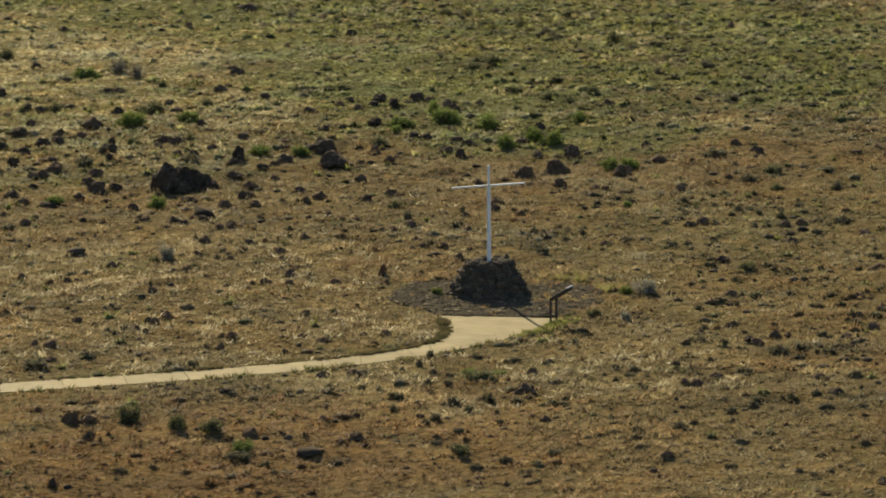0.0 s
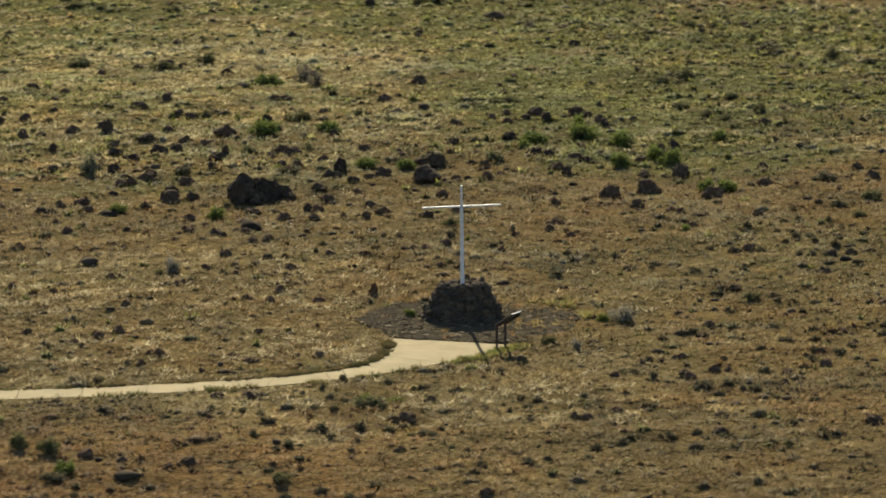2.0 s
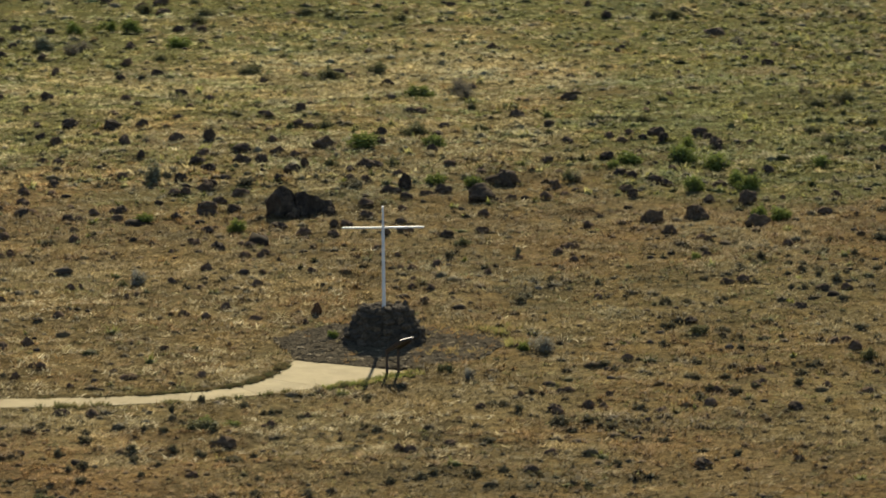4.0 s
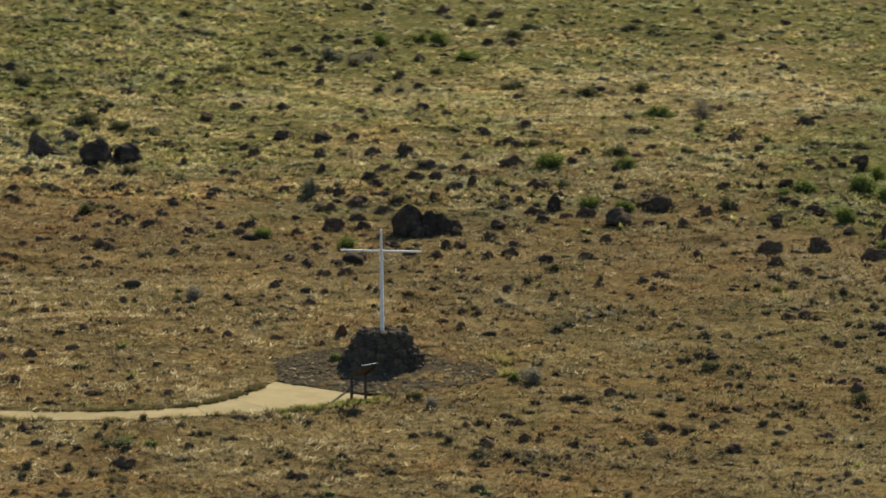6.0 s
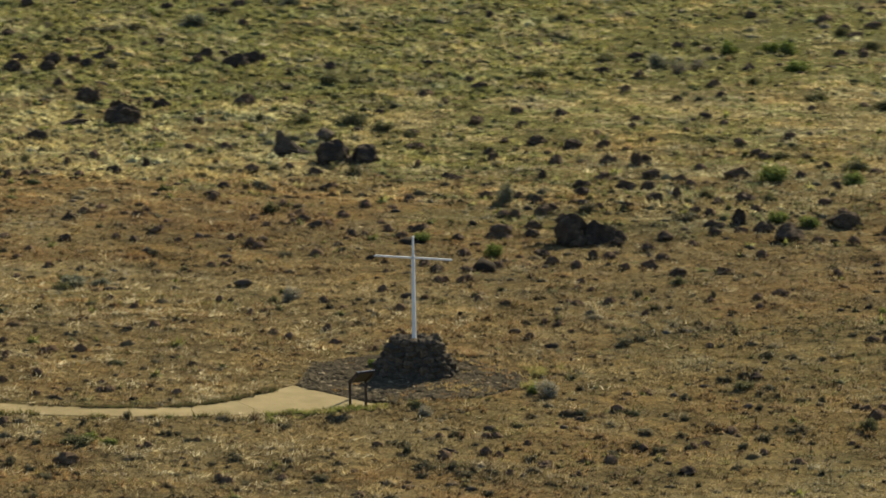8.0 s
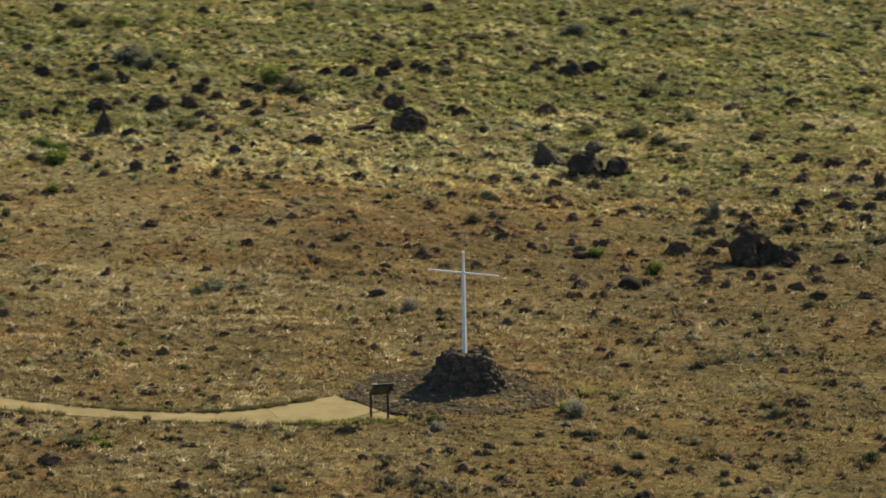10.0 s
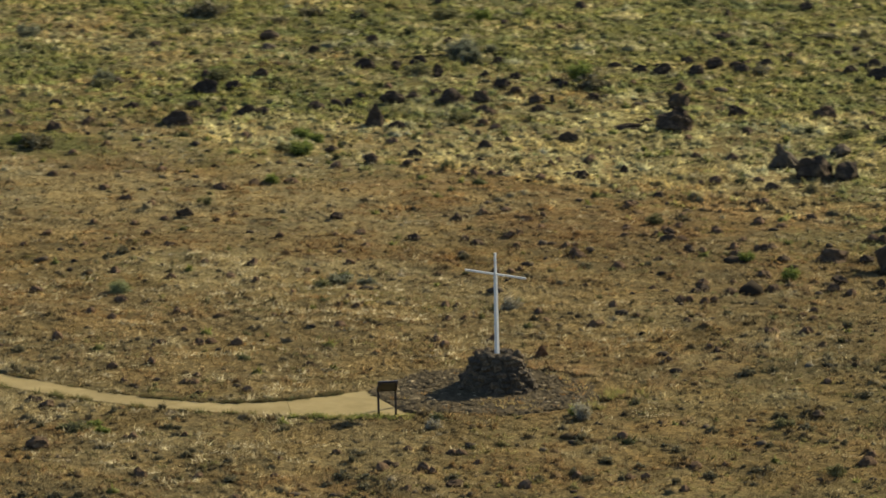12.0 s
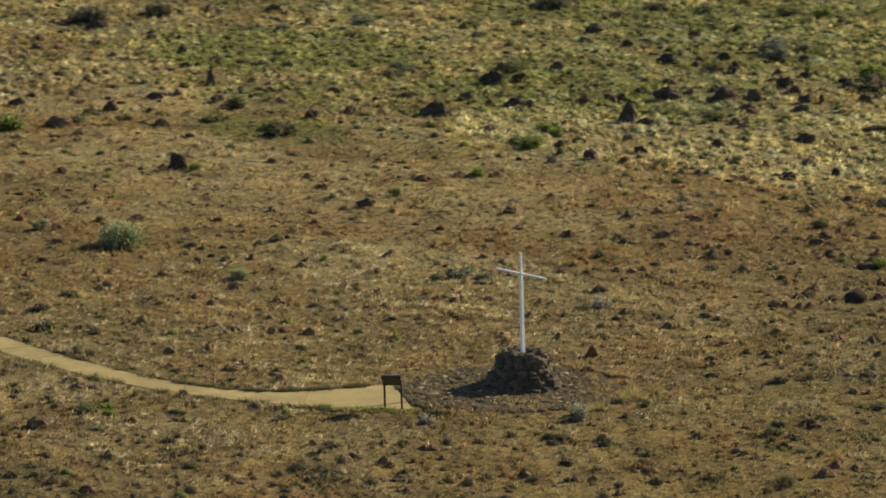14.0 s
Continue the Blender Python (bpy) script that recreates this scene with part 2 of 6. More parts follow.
CHIP = basalt_material("lava_gravel", (0.06, 0.05, 0.032), (0.125, 0.105, 0.068), (0.17, 0.138, 0.078), 0.6, (26.0, 0.7, 0.03))
CONCRETE = concrete_material()
WHITE_PAINT = paint_material("white_paint", (0.7, 0.7, 0.68), 0.5)
RUSTED_STEEL = paint_material("brown_steel", (0.034, 0.021, 0.014), 0.6, 0.0, (0.075, 0.036, 0.018), 0.5, 9.0)
PANEL_FACE = paint_material("panel_face", (0.5, 0.49, 0.45), 0.12, 0.0, (0.3, 0.33, 0.35), 0.6, 5.0)
PANEL_BACK = paint_material("panel_back", (0.075, 0.066, 0.048), 0.8, 0.0, (0.05, 0.044, 0.033), 0.5, 7.0)
CAP_STEEL = paint_material("cap_steel", (0.07, 0.05, 0.035), 0.22, 0.0, (0.05, 0.03, 0.02), 0.5, 9.0)
WOOD = paint_material("dead_wood", (0.07, 0.058, 0.045), 0.9, 0.0, (0.03, 0.025, 0.02), 0.5, 8.0)


# ---- mesh helpers ----
def mesh_of(name, verts, tris, mat, tint=None, attribute="tint", smooth=False, normals=None):
    """A mesh from arrays of corners and triangles, with a colour and, for soft growth, a normal for each corner."""
    me = bpy.data.meshes.new(name)
    verts, tris = np.asarray(verts, np.float32), np.asarray(tris, np.int32)
    me.vertices.add(len(verts))
    me.vertices.foreach_set("co", verts.ravel())
    me.loops.add(tris.size)
    me.loops.foreach_set("vertex_index", tris.ravel())
    me.polygons.add(len(tris))
    me.polygons.foreach_set("loop_start", np.arange(0, tris.size, 3, dtype=np.int32))
    me.polygons.foreach_set("use_smooth", np.full(len(tris), smooth))
    if tint is not None:
        layer = me.color_attributes.new(attribute, "FLOAT_COLOR", "POINT")
        rgba = np.ones((len(verts), 4), np.float32)
        rgba[:, :3] = tint
        layer.data.foreach_set("color", rgba.ravel())
    me.materials.append(mat)
    me.update(calc_edges=True)
    if normals is not None:
        me.normals_split_custom_set_from_vertices(normals)
    return me


def faced(verts, tris, normals):
    """The triangles wound so that each faces the way of its corners' normals."""
    a, b, c = (verts[tris[:, k]] for k in range(3))
    wrong = (np.cross(b - a, c - a) * normals[tris[:, 0]]).sum(1) < 0
    return np.where(wrong[:, None], tris[:, ::-1], tris)


def part(name, bm, mat, parent, label="", smooth=False):
    """One mesh object from a bmesh under a thing or a part; the corners are in the parent's space."""
    me = bpy.data.meshes.new(name)
    bm.normal_update()
    bm.to_mesh(me)
    bm.free()
    me.materials.append(mat)
    if smooth:
        me.polygons.foreach_set("use_smooth", np.full(len(me.polygons), True))
    ob = new(name, me)
    ob.parent = parent
    if label:
        tagged(ob, label)
    return ob


def box(bm, size, m, bevel=0.0):
    made = bmesh.ops.create_cube(bm, size=1.0, matrix=m @ Matrix.Diagonal((*size, 1)))
    if bevel:
        edges = {e for v in made["verts"] for e in v.link_edges}
        bmesh.ops.bevel(bm, geom=list(edges), offset=bevel, segments=2, profile=0.5, affect="EDGES")
    return bm


def rock_mesh(name, seed, mat, divisions=3, angular=0.35, flat=0.0, sunk=True):
    """An angular boulder about one metre across, its base at z = 0."""
    bm = bmesh.new()
    bmesh.ops.create_icosphere(bm, subdivisions=divisions, radius=0.5)
    r = random.Random(seed)
    planes = []
    for _ in range(9):
        d = Vector((r.gauss(0, 1), r.gauss(0, 1), r.uniform(-0.8, 0.9))).normalized()
        planes.append((d, r.uniform(0.3, 0.44)))
    for v in bm.verts:
        p = v.co.copy()
        for d, far in planes:
            over = p.dot(d) - far
            if over > 0:
                p -= d * over * 0.85
        q = p * 3.1 + Vector((seed * 7.3, seed * 1.7, 0))
        p += p.normalized() * (noise.noise(q) * 0.13 * angular / 0.35 + noise.noise(q * 2.7) * 0.085 + noise.noise(q * 6.1) * 0.05)
        p.z = (p.z + 0.3) if not flat else (p.z * (1 - flat) + 0.25)
        v.co = p
    low, top = min(v.co.z for v in bm.verts), max(v.co.z for v in bm.verts)
    base = low + 0.36 * (top - low) * (1 if sunk else 0.25)
    for v in bm.verts:
        v.co.z -= base
        up = max(v.co.z, 0) / (top - base)
        if sunk:
            v.co.x, v.co.y = v.co.x * (1 - 0.24 * up * up), v.co.y * (1 - 0.24 * up * up)
    me = bpy.data.meshes.new(name)
    bm.normal_update()
    bm.to_mesh(me)
    bm.free()
    me.materials.append(mat)
    return me


def mesh_size(me):
    co = np.empty(len(me.vertices) * 3, np.float32)
    me.vertices.foreach_get("co", co)
    co = co.reshape(-1, 3)
    return co.max(0)[0] - co.min(0)[0], co.max(0)[2]


# ---- the ground, one sheet out to the horizon ----
def build_ground():
    def axis(lo, near_lo, near_hi, hi):
        far = np.array([4, 10, 20, 40, 80, 160, 400, 900, 2000, 4000.0])
        return np.concatenate([lo - far[::-1], np.arange(lo, near_lo, 0.6), np.arange(near_lo, near_hi, 0.36), np.arange(near_hi, hi + 0.3, 0.6), hi + far])

    xs, ys = axis(-112, -34, 26, 66), axis(-42, -28, 40, 128)
    gx, gy = np.meshgrid(xs, ys)
    x, y = gx.ravel(), gy.ravel()
    near = np.clip(1 - np.maximum(np.abs(x) - 300, np.abs(y) - 300) / 600, 0, 1)
    sunk = np.where((off_pad(x, y) < 0) | (off_path(x, y) < -0.2), 0.05, 0.0)
    verts = np.stack([x, y, land(x, y) * near - sunk], 1)
    w, n = len(xs), len(ys)
    i = (np.arange(n - 1)[:, None] * w + np.arange(w - 1)[None]).ravel()
    tris = np.concatenate([np.stack([i, i + 1, i + w + 1], 1), np.stack([i, i + w + 1, i + w], 1)])
    grown = np.clip(1 - np.maximum(np.maximum(-104 - x, x - 60) / 8, np.maximum(-34 - y, y - 118) / 8), 0, 1)
    share = np.stack(cover(x, y), 1) * grown[:, None] + np.array([0.2, 0.25, 0.15]) * (1 - grown[:, None])
    me = mesh_of("ground", verts, tris, SOIL, share, "cover", smooth=True)
    return tagged(new("ground", me), "dry tan and rust-brown grassland soil with sparse scrub", "ground", kind="structure")


build_ground()


# ---- paved path of cast slabs ----
def build_path():
    path = tagged(new("path"), "tan concrete footpath curving across the grass to the pad", "path", kind="structure")
    step = np.r_[0, np.cumsum(np.linalg.norm(np.diff(PATH_MIDDLE, axis=0), axis=1))]
    cuts = np.r_[0, 2.9, 4.6, np.arange(6.4, step[-1], 1.8)]
    r = random.Random(5)
    for a, b in zip(cuts[:-1], cuts[1:]):
        at = np.linspace(a + 0.008, b - 0.008, 7 if b - a > 2 else 4)
        n = np.stack([np.interp(at, step, NORTH[:, k]) for k in (0, 1)], 1)
        s = np.stack([np.interp(at, step, SOUTH[:, k]) for k in (0, 1)], 1)
        bm = bmesh.new()
        lift = 0.012 + r.uniform(-0.004, 0.004)
        rings = []
        for (nx, ny), (sx, sy) in zip(n, s):
            corners = []
            for f, dz in ((0, -0.12), (0, -0.015), (0.012, 0), (0.5, 0.004), (0.988, 0), (1, -0.015), (1, -0.12)):
                x, y = nx + (sx - nx) * f, ny + (sy - ny) * f
                corners.append(bm.verts.new((x, y, float(land(x, y)) + lift + dz)))
            rings.append(corners)
        for p, q in zip(rings[:-1], rings[1:]):
            for k in range(6):
                bm.faces.new((p[k], p[k + 1], q[k + 1], q[k]))
        bm.faces.new(rings[0][::-1])
        bm.faces.new(rings[-1])
        bmesh.ops.recalc_face_normals(bm, faces=bm.faces)
        part("slab", bm, CONCRETE, path)
    return path


# ---- round pad of lava gravel ----
def build_pad():
    bm = bmesh.new()
    rings = []
    (cx, cy) = PAD_CENTRE
    for k in range(1, 13):
        ring = []
        for j in range(96):
            a = 2 * math.pi * j / 96
            edge = PAD_RADIUS + 0.16 * math.sin(3 * a + 1) + 0.1 * math.sin(7 * a) + 0.06 * math.sin(13 * a + 2)
            x, y = cx + math.cos(a) * edge * k / 12, cy + math.sin(a) * edge * k / 12
            over = float(beyond_chord(x, y))
            if over < -3.0 or over > 0:
                (ax, ay), (bx, by) = PAD_CORNER_A, PAD_CORNER_B
                n = math.hypot(bx - ax, by - ay)
                if CHORD_SIDE * over > 0:
                    x -= (by - ay) / n * over
                    y += (bx - ax) / n * over
            ring.append(bm.verts.new((x, y, float(land(x, y)) + 0.012 - (0.05 if k == 12 else 0))))
        rings.append(ring)
    mid = bm.verts.new((cx, cy, float(land(cx, cy)) + 0.012))
    for j in range(96):
        bm.faces.new((mid, rings[0][j], rings[0][(j + 1) % 96]))
    for p, q in zip(rings[:-1], rings[1:]):
        for j in range(96):
            bm.faces.new((p[j], q[j], q[(j + 1) % 96], p[(j + 1) % 96]))
    me = bpy.data.meshes.new("gravel_pad")
    bm.normal_update()
    bm.to_mesh(me)
    bm.free()
    me.materials.append(CHIP)
    return tagged(new("gravel_pad", me), "round pad of grey crushed lava gravel", "gravel pad", kind="structure")


CHORD_SIDE = -1.0 if float(beyond_chord(*PAD_CENTRE)) > 0 else 1.0


def on_pad(x, y, margin=0.0):
    return (off_pad(x, y) < -margin) & (CHORD_SIDE * beyond_chord(x, y) < -margin)


def chips(count, seed):
    """Loose stones on the pad, joined."""
    g = np.random.default_rng(seed)
    x, y = g.uniform(-3.6, 4, count), g.uniform(-5.2, 2.8, count)
    keep = on_pad(x, y, 0.03)
    x, y = x[keep], y[keep]
    n = len(x)
    octa = np.array([(1, 0, 0), (0, 1, 0), (-1, 0, 0), (0, -1, 0), (0, 0, 1), (0, 0, -0.6)], float)
    faces = np.array([(0, 1, 4), (1, 2, 4), (2, 3, 4), (3, 0, 4), (1, 0, 5), (2, 1, 5), (3, 2, 5), (0, 3, 5)])
    size = g.gamma(2.0, 0.015, n) + 0.012
    a = g.uniform(0, 2 * np.pi, n)
    v = octa[None] * (1 + g.uniform(-0.3, 0.3, (n, 6, 1))) * size[:, None, None] * np.array([1.3, 0.9, 0.28])
    c, s = np.cos(a)[:, None], np.sin(a)[:, None]
    vx, vy = v[..., 0] * c - v[..., 1] * s, v[..., 0] * s + v[..., 1] * c
    verts = np.stack([vx + x[:, None], vy + y[:, None], v[..., 2] + (land(x, y) + 0.015 + size * 0.2)[:, None]], -1).reshape(-1, 3)
    tris = (faces[None] + 6 * np.arange(n)[:, None, None]).reshape(-1, 3)
    tone = np.repeat(g.choice([0.7, 0.85, 1.0, 1.2, 2.6], n, p=[0.25, 0.3, 0.26, 0.16, 0.03]), 6)
    tint = np.array([0.112, 0.09, 0.056])[None] * tone[:, None]
    return mesh_of("gravel", verts, tris, STONE_TINT, tint)


def tinted_stone_material():
    mat, nt, bsdf = material("loose_stone")
    at = nt.nodes.new("ShaderNodeAttribute")
    at.attribute_name = "tint"
    grit = ramp(nt, noise_of(nt, 30.0, 3, 0.7), [(0.3, (0.7, 0.7, 0.7)), (0.7, (1.25, 1.22, 1.18))])
    nt.links.new(mixed(nt, 1.0, at.outputs["Color"], grit, "MULTIPLY"), bsdf.inputs["Base Color"])
    bsdf.inputs["Roughness"].default_value = 0.95
    bsdf.inputs["Specular IOR Level"].default_value = 0.02
    return mat


STONE_TINT = tinted_stone_material()
build_path()
build_pad()
tagged(new("gravel", chips(17000, 3)), "loose grey and pale lava stones on the round pad", "gravel", kind="stuff")


# ---- cairn of stacked lava stones ----
CAIRN_BASE, CAIRN_TOP, CAIRN_HEIGHT = (1.31, 1.04), (0.72, 0.54), 1.04


def cairn_outline(a, f):
    """Half-width of the cairn in the direction a at the share f of its height: a rounded block that narrows upwards."""
    hx, hy = CAIRN_BASE[0] + (CAIRN_TOP[0] - CAIRN_BASE[0]) * f, CAIRN_BASE[1] + (CAIRN_TOP[1] - CAIRN_BASE[1]) * f
    c, s = abs(math.cos(a)), abs(math.sin(a))
    return 1 / ((c / hx) ** 2.2 + (s / hy) ** 2.2) ** (1 / 2.2)


def build_cairn():
    z0 = float(land(0, 0))
    cairn = tagged(new("cairn"), "tapered cairn of dark lava stones in shade", "stone cairn")
    cairn.matrix_basis = pose(0, 0, z0)
    bm = bmesh.new()
    rings = []
    for f in (-0.05, 0.0, 0.25, 0.5, 0.75, 0.94):
        ring = []
        for j in range(40):
            a = 2 * math.pi * j / 40
            rr = cairn_outline(a, max(f, 0)) - 0.07 + 0.03 * noise.noise(Vector((math.cos(a) * 3, math.sin(a) * 3, f * 4)))
            ring.append(bm.verts.new((math.cos(a) * rr, math.sin(a) * rr, CAIRN_HEIGHT * f)))
        rings.append(ring)
    for p, q in zip(rings[:-1], rings[1:]):
        for j in range(40):
            bm.faces.new((p[j], p[(j + 1) % 40], q[(j + 1) % 40], q[j]))
    bm.faces.new(rings[-1])
    bm.faces.new(rings[0][::-1])
    part("core", bm, MORTAR, cairn, "dark mortar and rubble core")
    kinds = [rock_mesh("stone", 40 + k, CAIRN_STONE, 2, 0.4, 0.0, False) for k in range(7)]
    sizes = [mesh_size(me) for me in kinds]
    r = random.Random(12)

    def stone(x, y, z, wide, high, turn, tip=0.0):
        k = r.randrange(7)
        ob = new("stone", kinds[k])
        ob.parent = cairn
        w, h = sizes[k]
        m = pose(x, y, z, tip, r.uniform(-14, 14), turn)
        ob.matrix_basis = m @ Matrix.Diagonal((wide / w, wide / w * r.uniform(0.75, 1.0), high / h, 1))

    courses = 7
    for c in range(courses):
        f = (c + 0.1) / courses
        a = r.uniform(0, 1)
        end = a + 2 * math.pi
        while a < end - 0.08:
            wide = r.uniform(0.2, 0.46)
            rr = cairn_outline(a, f) - 0.16 + r.uniform(-0.025, 0.025)
            high = CAIRN_HEIGHT / courses * r.uniform(1.15, 1.7)
            stone(math.cos(a) * rr, math.sin(a) * rr, CAIRN_HEIGHT * f - 0.03 + r.uniform(-0.02, 0.03), wide, high, math.degrees(a) + 90 + r.uniform(-20, 20))
            a += wide * 0.8 / rr
    for k in range(26):
        a = r.uniform(0, 2 * math.pi)
        rr = (cairn_outline(a, 0.95) - 0.12) * math.sqrt(r.uniform(0.06, 1))
        stone(math.cos(a) * rr, math.sin(a) * rr, CAIRN_HEIGHT * 0.9, r.uniform(0.22, 0.4), r.uniform(0.12, 0.18), r.uniform(0, 360))
    # taller stones along the rim
    for a, inset, wide, high in ((15, 0.08, 0.26, 0.34), (48, 0.06, 0.22, 0.26), (80, 0.08, 0.22, 0.24), (118, 0.08, 0.26, 0.16), (150, 0.1, 0.28, 0.2), (195, 0.12, 0.26, 0.18), (340, 0.08, 0.22, 0.22)):
        rr = cairn_outline(radians(a), 0.9) - inset
        stone(math.cos(radians(a)) * rr, math.sin(radians(a)) * rr, CAIRN_HEIGHT * 0.86, wide, high, a + 60, r.uniform(-12, 12))
    # low fallen stones round the foot
    for k in range(12):
        a = r.uniform(0, 2 * math.pi)
        rr = cairn_outline(a, 0) + r.uniform(-0.06, 0.03)
        stone(math.cos(a) * rr, math.sin(a) * rr, -0.03, r.uniform(0.16, 0.3), r.uniform(0.1, 0.2), r.uniform(0, 360))
    return cairn


build_cairn()


# ---- white cross ----
def build_cross():
    z0 = float(land(0, 0))
    cross = tagged(new("cross"), "tall white painted cross standing on the lava stone cairn", "cross")
    cross.matrix_basis = pose(0, 0, z0 + 0.97, 0, 0, -1.9)
    bm = bmesh.new()
    rings = []
    for z, h in ((0.0, 0.056), (0.6, 0.052), (2.4, 0.045), (2.56, 0.032), (3.1, 0.028)):
        rings.append([bm.verts.new((sx * h, sy * h, z)) for sx, sy in ((-1, -1), (1, -1), (1, 1), (-1, 1))])
    for p, q in zip(rings[:-1], rings[1:]):
        for j in range(4):
            bm.faces.new((p[j], p[(j + 1) % 4], q[(j + 1) % 4], q[j]))
    bm.faces.new(rings[-1])
    bm.faces.new(rings[0][::-1])
    bmesh.ops.bevel(bm, geom=list(bm.edges), offset=0.006, segments=1, affect="EDGES")
    part("shaft", bm, WHITE_PAINT, cross)
    arm = bmesh.new()
    box(arm, (2.42, 0.055, 0.05), pose(0, -0.002, 2.48), 0.006)
    part("crossbar", arm, WHITE_PAINT, cross)
    cap = bmesh.new()
    box(cap, (0.066, 0.066, 0.02), pose(0, 0, 3.108), 0.004)
    part("cap", cap, WHITE_PAINT, cross)
    for k in (-1, 1):
        bolt = bmesh.new()
        bmesh.ops.create_cone(bolt, cap_ends=True, segments=8, radius1=0.012, radius2=0.01, depth=0.012, matrix=pose(0.02 * k, -0.047, 2.48 + 0.02 * k, 90))
        part("bolt", bolt, RUSTED_STEEL, cross)
    return cross


build_cross()


# ---- low reading panel on two legs ----
def build_sign():
    lx, ly = -0.14, -5.2
    along = Vector((0.68, 0.73)).normalized()
    turn = math.degrees(math.atan2(along.y, along.x))
    z0 = float(land(lx, ly)) + 0.0
    sign = tagged(new("wayside_sign"), "low brown steel reading panel on two legs beside the path", "sign")
    sign.matrix_basis = pose(lx, ly, z0, 0, 0, turn)
    for k in (0.03, 0.53):
        leg = bmesh.new()
        box(leg, (0.062, 0.062, 0.8), pose(k, 0, 0.32), 0.006)
        part("leg", leg, RUSTED_STEEL, sign)
        arm = bmesh.new()
        box(arm, (0.045, 0.56, 0.05), pose(k, -0.25, 0.9, -33) @ pose(0, 0, -0.045), 0.006)
        part("arm", arm, RUSTED_STEEL, sign)
    tilt = pose(0.28, -0.25, 0.9, -33)
    for x, y, sx, sy in ((0, -0.31, 0.58, 0.045), (0, 0.31, 0.58, 0.045), (-0.268, 0, 0.045, 0.575), (0.268, 0, 0.045, 0.575)):
        rail = bmesh.new()
        box(rail, (sx, sy, 0.06), tilt @ pose(x, y, 0.01), 0.006)
        part("frame_rail", rail, RUSTED_STEEL, sign)
    face = bmesh.new()
    box(face, (0.49, 0.575, 0.012), tilt @ pose(0, 0, 0.028))
    panel = part("panel", face, PANEL_FACE, sign, "glossy pale printed panel face")
    r = random.Random(2)
    for k in range(7):
        bar = bmesh.new()
        wide = r.uniform(0.24, 0.42)
        box(bar, (wide, 0.03 if k else 0.06, 0.004), tilt @ pose(-0.02 - (0.42 - wide) / 2, 0.22 - k * 0.07, 0.036))
        part("text_bar", bar, PANEL_BACK, panel)
    cap = bmesh.new()
    box(cap, (0.56, 0.06, 0.014), pose(0.28, -0.52, 1.115), 0.004)
    part("edge_cap", cap, CAP_STEEL, sign, "flat shiny steel cap along the upper edge")
    back = bmesh.new()
    box(back, (0.49, 0.575, 0.012), tilt @ pose(0, 0, 0.0))
    part("back_plate", back, PANEL_BACK, sign)
    return sign


build_sign()

# ---- boulders and rocks of dark lava ----
FIELD_ROCKS = [rock_mesh("boulder", k, BASALT, 3, 0.45) for k in range(12)]
ROUGH_ROCKS = [rock_mesh("boulder", 20 + k, BASALT, 3, 0.7) for k in range(8)]
BLACK_ROCKS = [rock_mesh("boulder", 40 + k, BLACK_BASALT, 3, 0.5) for k in range(6)]
RUGGED_ROCKS = [rock_mesh("boulder", 20 + k, BLACK_BASALT, 3, 0.75) for k in range(8)]
FIELD_STONE = basalt_material("field_stone", (0.04, 0.03, 0.021), (0.15, 0.105, 0.07), (0.22, 0.155, 0.095), 0.7)
LOOSE_ROCKS = [rock_mesh("loose_rock", 110 + k, FIELD_STONE, 2, 0.5) for k in range(8)]
FLAT_ROCK = rock_mesh("boulder", 61, BASALT, 3, 0.4, 0.35)
BROWN_ROCK = rock_mesh("boulder", 82, basalt_material("brown_rock", (0.05, 0.03, 0.019), (0.15, 0.09, 0.053), (0.2, 0.135, 0.08), 0.5), 3, 0.5)
SLAB_ROCK = rock_mesh("boulder", 77, PALE_ROCK, 3, 1.0)
for v in SLAB_ROCK.vertices:
    v.co.z *= max(0.22, min(1.0, 0.62 - 1.35 * v.co.x)) if v.co.x > -0.3 else 0.9 + 0.5 * (v.co.x + 0.3)
PEAK_ROCK = rock_mesh("boulder", 91, BLACK_BASALT, 3, 0.5)
peak = max(v.co.z for v in PEAK_ROCK.vertices)
for v in PEAK_ROCK.vertices:
    up = min(max(v.co.z / peak, 0), 1)
    v.co.x, v.co.y = v.co.x * (1 - 0.68 * up) + 0.1 * up, v.co.y * (1 - 0.68 * up)
PALE_ROCKS = [rock_mesh("boulder", 80 + k, PALE_ROCK, 3, 0.5) for k in range(3)]


ROCK_SPOTS = []


def boulder(me, x, y, wide, high, turn, label, deep=0.85, lean=0.0, group=""):
    w, h = mesh_size(me)
    ob = new("boulder", me)
    ROCK_SPOTS.append((x, y, wide * 0.36 if y < 16 else wide * 0.42))
    ob.matrix_basis = pose(x, y, float(land(x, y)) - 0.03, 0, lean, turn) @ Matrix.Diagonal((wide / w, wide / w * deep, high / h, 1))
    return tagged(ob, label, "rock", group)


r = random.Random(31)


